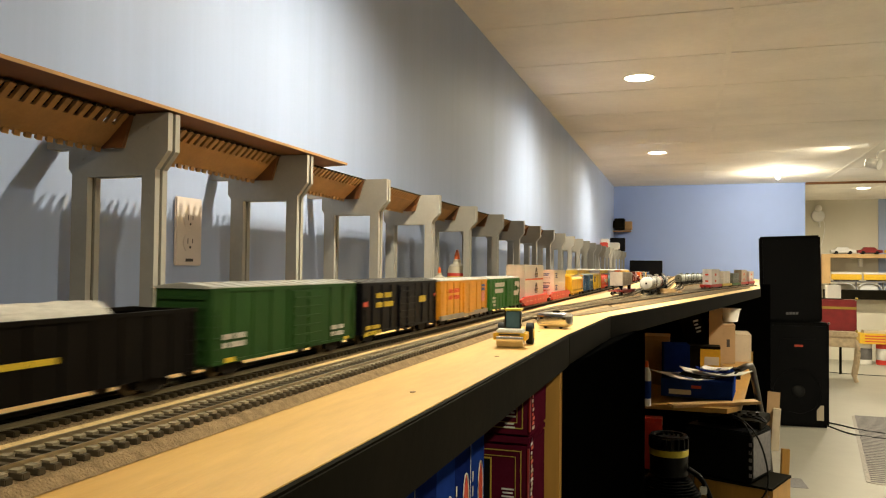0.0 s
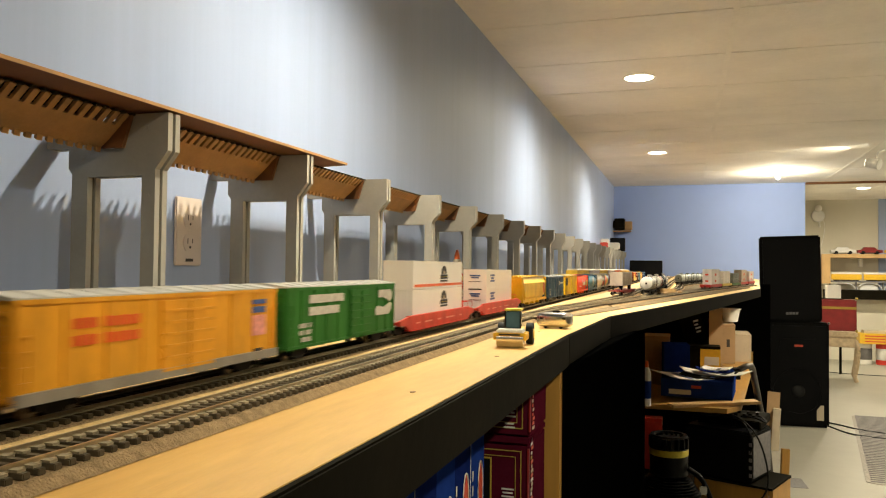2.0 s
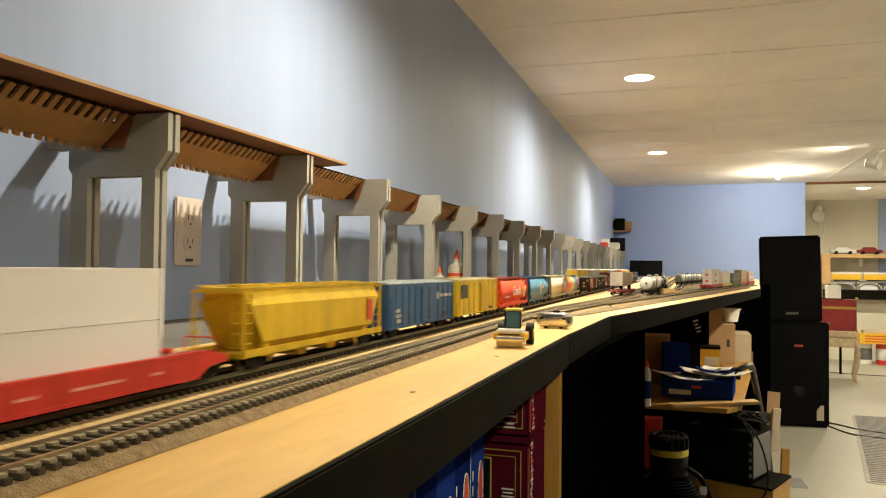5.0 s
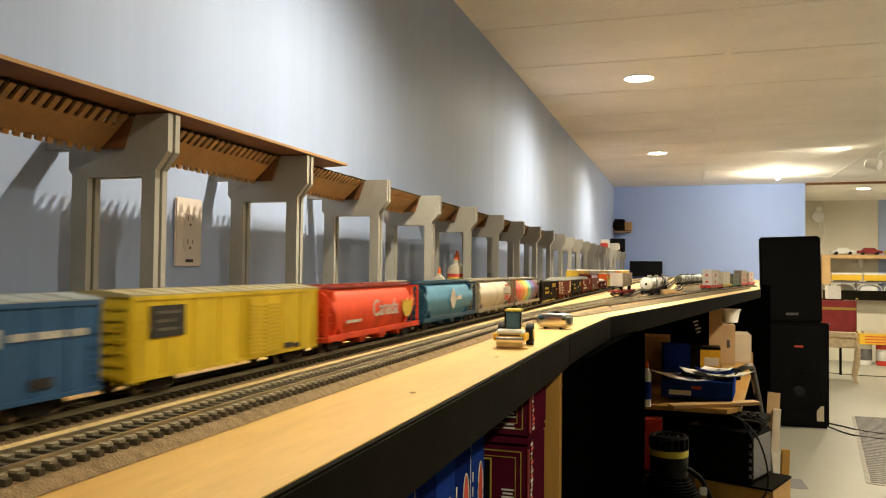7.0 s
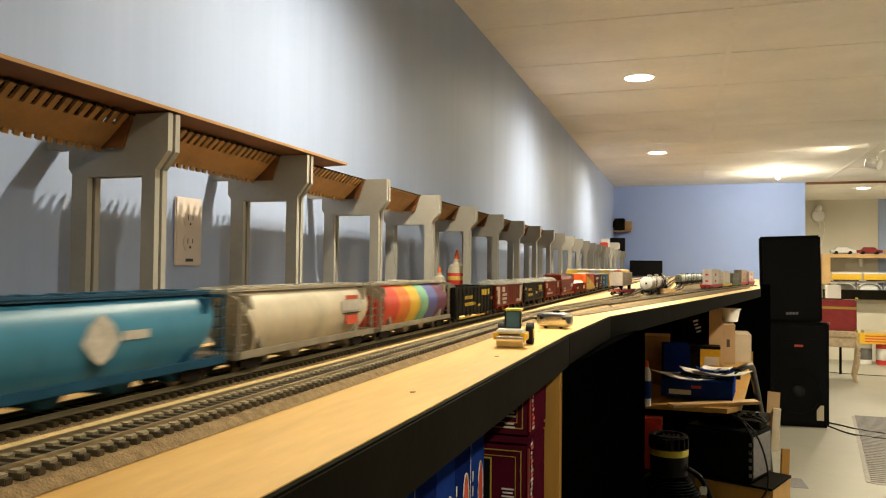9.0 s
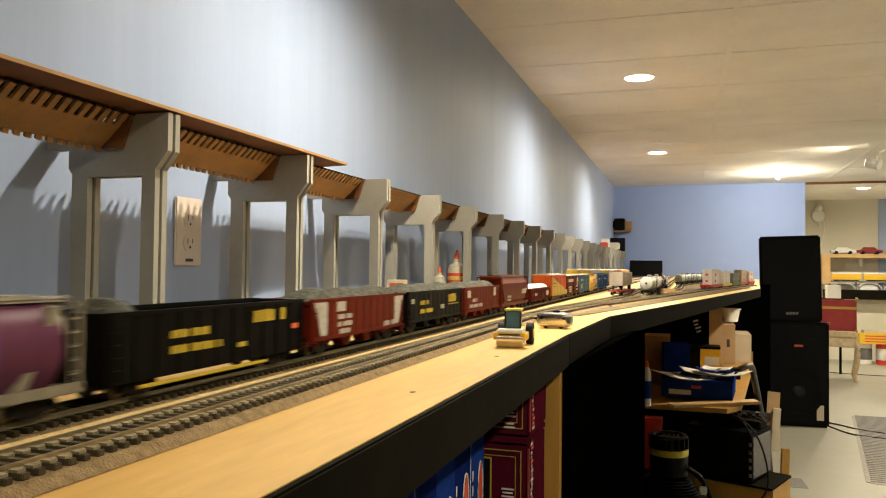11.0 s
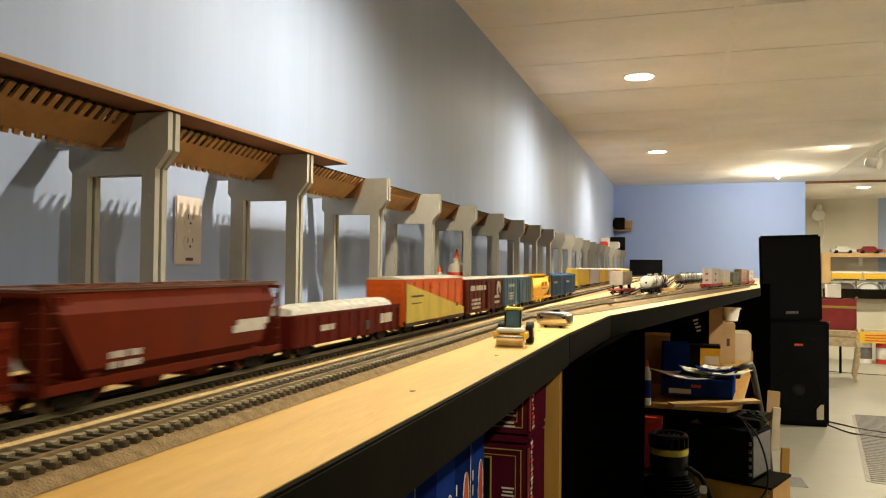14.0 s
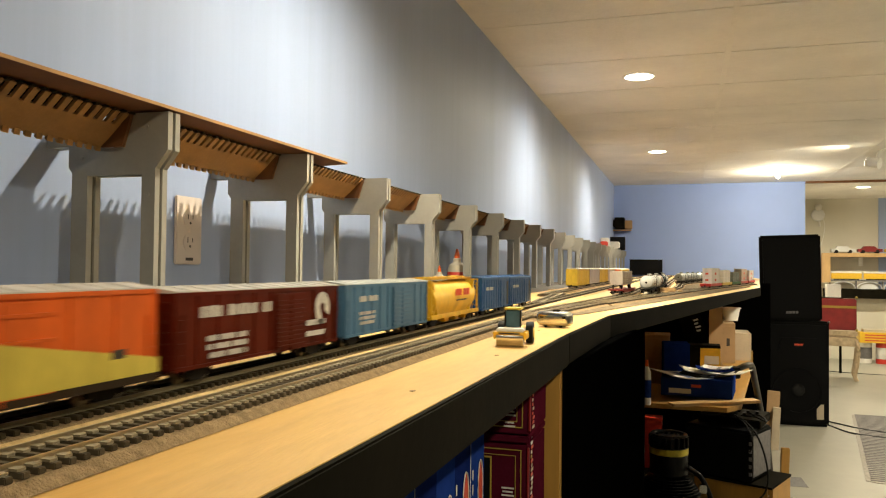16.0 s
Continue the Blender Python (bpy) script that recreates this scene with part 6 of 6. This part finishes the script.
for i in range(7):
    pts = [(0.16 + i * 0.31 + 0.145 * math.cos(a), 0.0, 0.085 * math.sin(a)) for a in [k * math.pi / 14 for k in range(15)]]
    part("arch", tube(bmesh.new(), [(p[0], 0.02, p[2] + 0.005) for p in pts], 0.007, 8), M["clearish"], t, "pale arch")
    part("bridge_post", B(i * 0.31, i * 0.31 + 0.012, 0.01, 0.04, 0.0, 0.10), M["mat_mesh"], t)
half = [(0.16 + 0.31 + 0.11 * math.cos(k * math.pi / 14), 0.001 + 0.068 * math.sin(k * math.pi / 14)) for k in range(15)]
part("arch_panel", prism(bmesh.new(), half, "y", 0.032, 0.036), M["clearish"], t, "pale arch panel")
for i in range(3):
    t = thing("long_model_car", "long yellow model passenger car with a white roof", "model railcar", pose(2.62 + i * 0.385, 11.075, 1.0385), "yellow passenger cars")
    part("body", B(0, 0.36, -0.018, 0.018, 0.012, 0.085, bevel=0.004), M["yellow"], t)
    part("roof", B(0, 0.36, -0.019, 0.019, 0.0855, 0.108, bevel=0.006), M["white"], t, "white roof")
    part("frame", B(0.03, 0.33, -0.012, 0.012, 0.0, 0.0115), M["underframe"], t)
for i, (nm, col) in enumerate((("clear glass toy car on the wooden shelf", "clearish"), ("dark red toy car on the wooden shelf", "redcloth"), ("yellow toy car on the wooden shelf", "yellow"), ("green toy car on the wooden shelf", "mat_mesh"))):
    t = thing("toy_car", nm, "toy car", pose(2.625 + i * 0.315, 11.12, 1.385), "toy cars on the shelf")
    part("body", prism(bmesh.new(), [(0, 0.02), (0, 0.055), (0.05, 0.062), (0.075, 0.092), (0.19, 0.092), (0.225, 0.062), (0.285, 0.055), (0.285, 0.02)], "y", -0.045, 0.045), M[col], t)
    for x in (0.06, 0.225):
        part("wheel", cyl(bmesh.new(), (x, -0.048, 0.022), (x, -0.036, 0.022), 0.022, seg=16), M["rubber"], t)
        part("wheel", cyl(bmesh.new(), (x, 0.036, 0.022), (x, 0.048, 0.022), 0.022, seg=16), M["rubber"], t)
t = carton("yellow_game_box", "yellow carton with red stripes on paint cans", "box", M["yellow"], 2.87, 3.30, 10.62, 10.85, 0.262, 0.39)
for k in range(3):
    part("stripe", B(-0.16, 0.18, -0.1165, -0.1158, 0.022 + k * 0.034, 0.036 + k * 0.034), M["decal_r"], t)
t = carton("flat_card_box", "flat grey carton on the yellow box", "box", M["kraft"], 2.92, 3.24, 10.65, 10.82, 0.391, 0.425)
for i, (x, m, lab) in enumerate(((2.945, "white", "white paint can with a worn label"), (3.155, "red", "red and white paint can"), (3.34, "white", "small white paint can with handle"))):
    t = thing("paint_can", lab, "paint can", pose(x, 10.74, 0), "paint cans")
    part("can", lathe(bmesh.new(), [(0.080, 0), (0.083, 0.003), (0.083, 0.250), (0.079, 0.259)], (0, 0, 0), 24), M[m], t, smooth=True)
    part("paper_label", lathe(bmesh.new(), [(0.0832, 0.06), (0.0838, 0.061), (0.0838, 0.20), (0.0832, 0.201)], (0, 0, 0), 24, True), M["paper"] if i % 2 else M["mat_mesh"], t, smooth=True)
t = thing("wall_fan", "small pale wall fan hanging on the beige wall", "fan", pose(2.49, 11.2, 1.90))
part("cage", lathe(bmesh.new(), [(0.03, 0), (0.075, 0.01), (0.085, 0.03), (0.075, 0.05), (0.03, 0.06)], (0, 0, 0), 24), M["clearish"], t, "pale wire cage", True).matrix_basis = pose(0, 0.07, 0, 90)
part("motor", ball(bmesh.new(), (0.0, 0.0, 0.10), 0.045), M["white"], t, smooth=True)
part("arm", tube(bmesh.new(), [(0.0, 0.06, 0.10), (0.02, 0.08, -0.05), (0.03, 0.085, -0.15)], 0.012), M["white"], t)
part("cord", tube(bmesh.new(), curve([(0.04, 0.08, 0.0), (0.09, 0.085, -0.12), (0.07, 0.085, -0.30), (0.03, 0.085, -0.45)], 6), 0.005), M["white"], t)

# floor mat with open mesh
t = thing("floor_mat", "dark grey ribbed floor mat with rounded corners", "mat", Matrix.Translation((0, 0, 0.0005)))
poly = [(1.745, 4.70), (1.80, 4.665), (2.90, 4.63), (2.98, 6.85), (2.10, 6.83), (2.065, 6.79)]
part("sheet", prism(bmesh.new(), poly, "z", 0.0, 0.004), M["mat_grey"], t)
for k in range(46):
    y = 4.70 + k * 0.0465
    x0 = 1.752 + (y - 4.70) * 0.152
    part("rib", B(x0 + 0.02, 2.90, y, y + 0.018, 0.004, 0.0075), M["mat_mesh"], t)
t = thing("floor_vent", "pale grey metal floor vent", "vent", Matrix.Translation((1.36, 4.16, 0.0005)))
part("frame", B(-0.05, 0.20, -0.06, 0.06, 0, 0.003), M["mat_mesh"], t)
for k in range(9):
    part("slat", B(-0.04 + k * 0.026, -0.025 + k * 0.026, -0.05, 0.05, 0.003, 0.006), M["kraft"], t)
t = thing("paper_sheet", "grey sheet of paper lying on the floor", "paper", Matrix.Translation((1.37, 4.55, 0.0008)) @ pose(0, 0, 0, 0, 0, 3))
part("sheet", B(-0.05, 0.05, -0.10, 0.10, 0, 0.0012), M["mat_mesh"], t)

# things at the end of the layout
t = thing("flat_screen", "black flat panel leaning on the end wall", "screen", pose(0.37, 8.90, 1.0815))
part("panel", B(-0.18, 0.18, 0.0, 0.03, 0.0, 0.175, bevel=0.003), M["dark_tv"], t)
part("bezel", B(-0.18, 0.18, -0.004, -0.0005, 0.162, 0.175), M["black"], t)
t = thing("wall_bracket", "black wall box with a wooden side", "bracket", pose(0.0, 8.85, 1.60))
part("box_body", B(0.022, 0.13, 0.0, 0.178, 0.012, 0.135, bevel=0.003), M["black"], t)
part("wood_side", B(0.131, 0.21, 0.08, 0.178, 0.010, 0.105, bevel=0.003), M["card"], t, "brown wooden side")
part("mount", B(0.0005, 0.022, 0.06, 0.14, 0.03, 0.11), M["black"], t)
t = thing("wall_bracket", "thin wooden ledge under the wall box", "ledge", pose(0.0, 8.85, 1.585))
part("ledge", B(0.0005, 0.20, 0.02, 0.17, 0.0, 0.012), M["card"], t)
BIG = Matrix.Diagonal((1.187, 1.187, 1.187, 1))
t = thing("toy_truck", "red and white toy truck on the bridge end", "toy truck", pose(0.046, 7.478, TOP + 0.002, 0, 0, 2) @ BIG)
part("cab", B(-0.03, 0.03, -0.03, 0.03, 0.008, 0.06, bevel=0.006), M["red"], t)
part("cargo_box", B(-0.032, 0.032, 0.035, 0.20, 0.012, 0.092, bevel=0.004), M["white"], t, "white cargo box")
for y in (-0.01, 0.07, 0.16):
    for x in (-0.028, 0.028):
        part("wheel", cyl(bmesh.new(), (x - 0.005, y, 0.012), (x + 0.005, y, 0.012), 0.012, seg=14), M["rubber"], t)
t = thing("toy_van", "white toy van with a yellow stripe on the bridge end", "toy truck", pose(0.0875, 7.905, TOP + 0.002, 0, 0, 2) @ BIG)
part("body", B(-0.05, 0.06, -0.06, 0.06, 0.010, 0.070, bevel=0.008), M["white"], t)
part("stripe", B(-0.051, -0.03, -0.062, -0.06, 0.012, 0.065), M["yellow"], t)
for x in (-0.04, 0.05):
    part("wheel", cyl(bmesh.new(), (x - 0.005, -0.03, 0.012), (x + 0.005, -0.03, 0.012), 0.012, seg=14), M["rubber"], t)
t = thing("black_case", "black box standing at the bridge end", "box", pose(0.111, 8.143, TOP + 0.002) @ BIG)
part("box_body", B(-0.06, 0.07, 0, 0.05, 0.0, 0.120, bevel=0.003), M["dark_tv"], t)

# track lights on the ceiling
t = thing("track_light", "white ceiling track with swivel spot heads", "track light")
part("rail", B(2.255, 2.285, 4.0, 6.5, CEIL - 0.028, CEIL - 0.0025, bevel=0.002), M["white"], t)
for place, aim in HEADS:
    p, a = Vector(place), Vector(aim)
    d = (a - p).normalized()
    h = part("spot_head", cyl(bmesh.new(), p - d * 0.105, p - d * 0.012, 0.040, 0.036, seg=24), M["white"], t, "white swivel head", True)
    part("glowing_face", cyl(bmesh.new(), p - d * 0.0118, p - d * 0.0095, 0.033, seg=24), M["face"], h, "glowing lamp face")
    part("yoke", tube(bmesh.new(), [(2.27, p.y, CEIL - 0.028), ((2.27 + p.x) / 2, p.y, CEIL - 0.06), tuple(p - d * 0.07)], 0.007), M["white"], h)
# invented fixture around the train's fill spot, out of view
t = thing("track_light", "short white ceiling track with one spot head, added out of view", "track light")
part("rail", B(1.585, 1.615, -0.5, 0.8, CEIL - 0.028, CEIL - 0.0025, bevel=0.002), M["white"], t)
p, a = Vector(TRAIN_FILL[0]), Vector(TRAIN_FILL[1])
d = (a - p).normalized()
h = part("spot_head", cyl(bmesh.new(), p - d * 0.105, p - d * 0.012, 0.040, 0.036, seg=24), M["white"], t, "white swivel head", True)
part("glowing_face", cyl(bmesh.new(), p - d * 0.0118, p - d * 0.0095, 0.033, seg=24), M["face"], h, "glowing lamp face")
t = thing("bare_lamp", "bare glowing bulb in a ceiling socket", "ceiling light", pose(1.65, 8.0, CEIL))
part("socket", lathe(bmesh.new(), [(0.035, -0.0025), (0.035, -0.012), (0.016, -0.016), (0.016, -0.030)], (0, 0, 0), 20), M["white"], t, smooth=True)
part("bulb", ball(bmesh.new(), (0, 0, -0.052), 0.022, u=18, v=12), M["bulb"], t, "glowing bulb", True)


# ---- motion: the train rolls by at a steady pace ----
SPEED = 0.255


def motions():
    for t, middle in CARS:
        walk(t, [(0, pose(XT, middle, RAIL)), (16, pose(XT, middle - SPEED * 16, RAIL))])


motions()
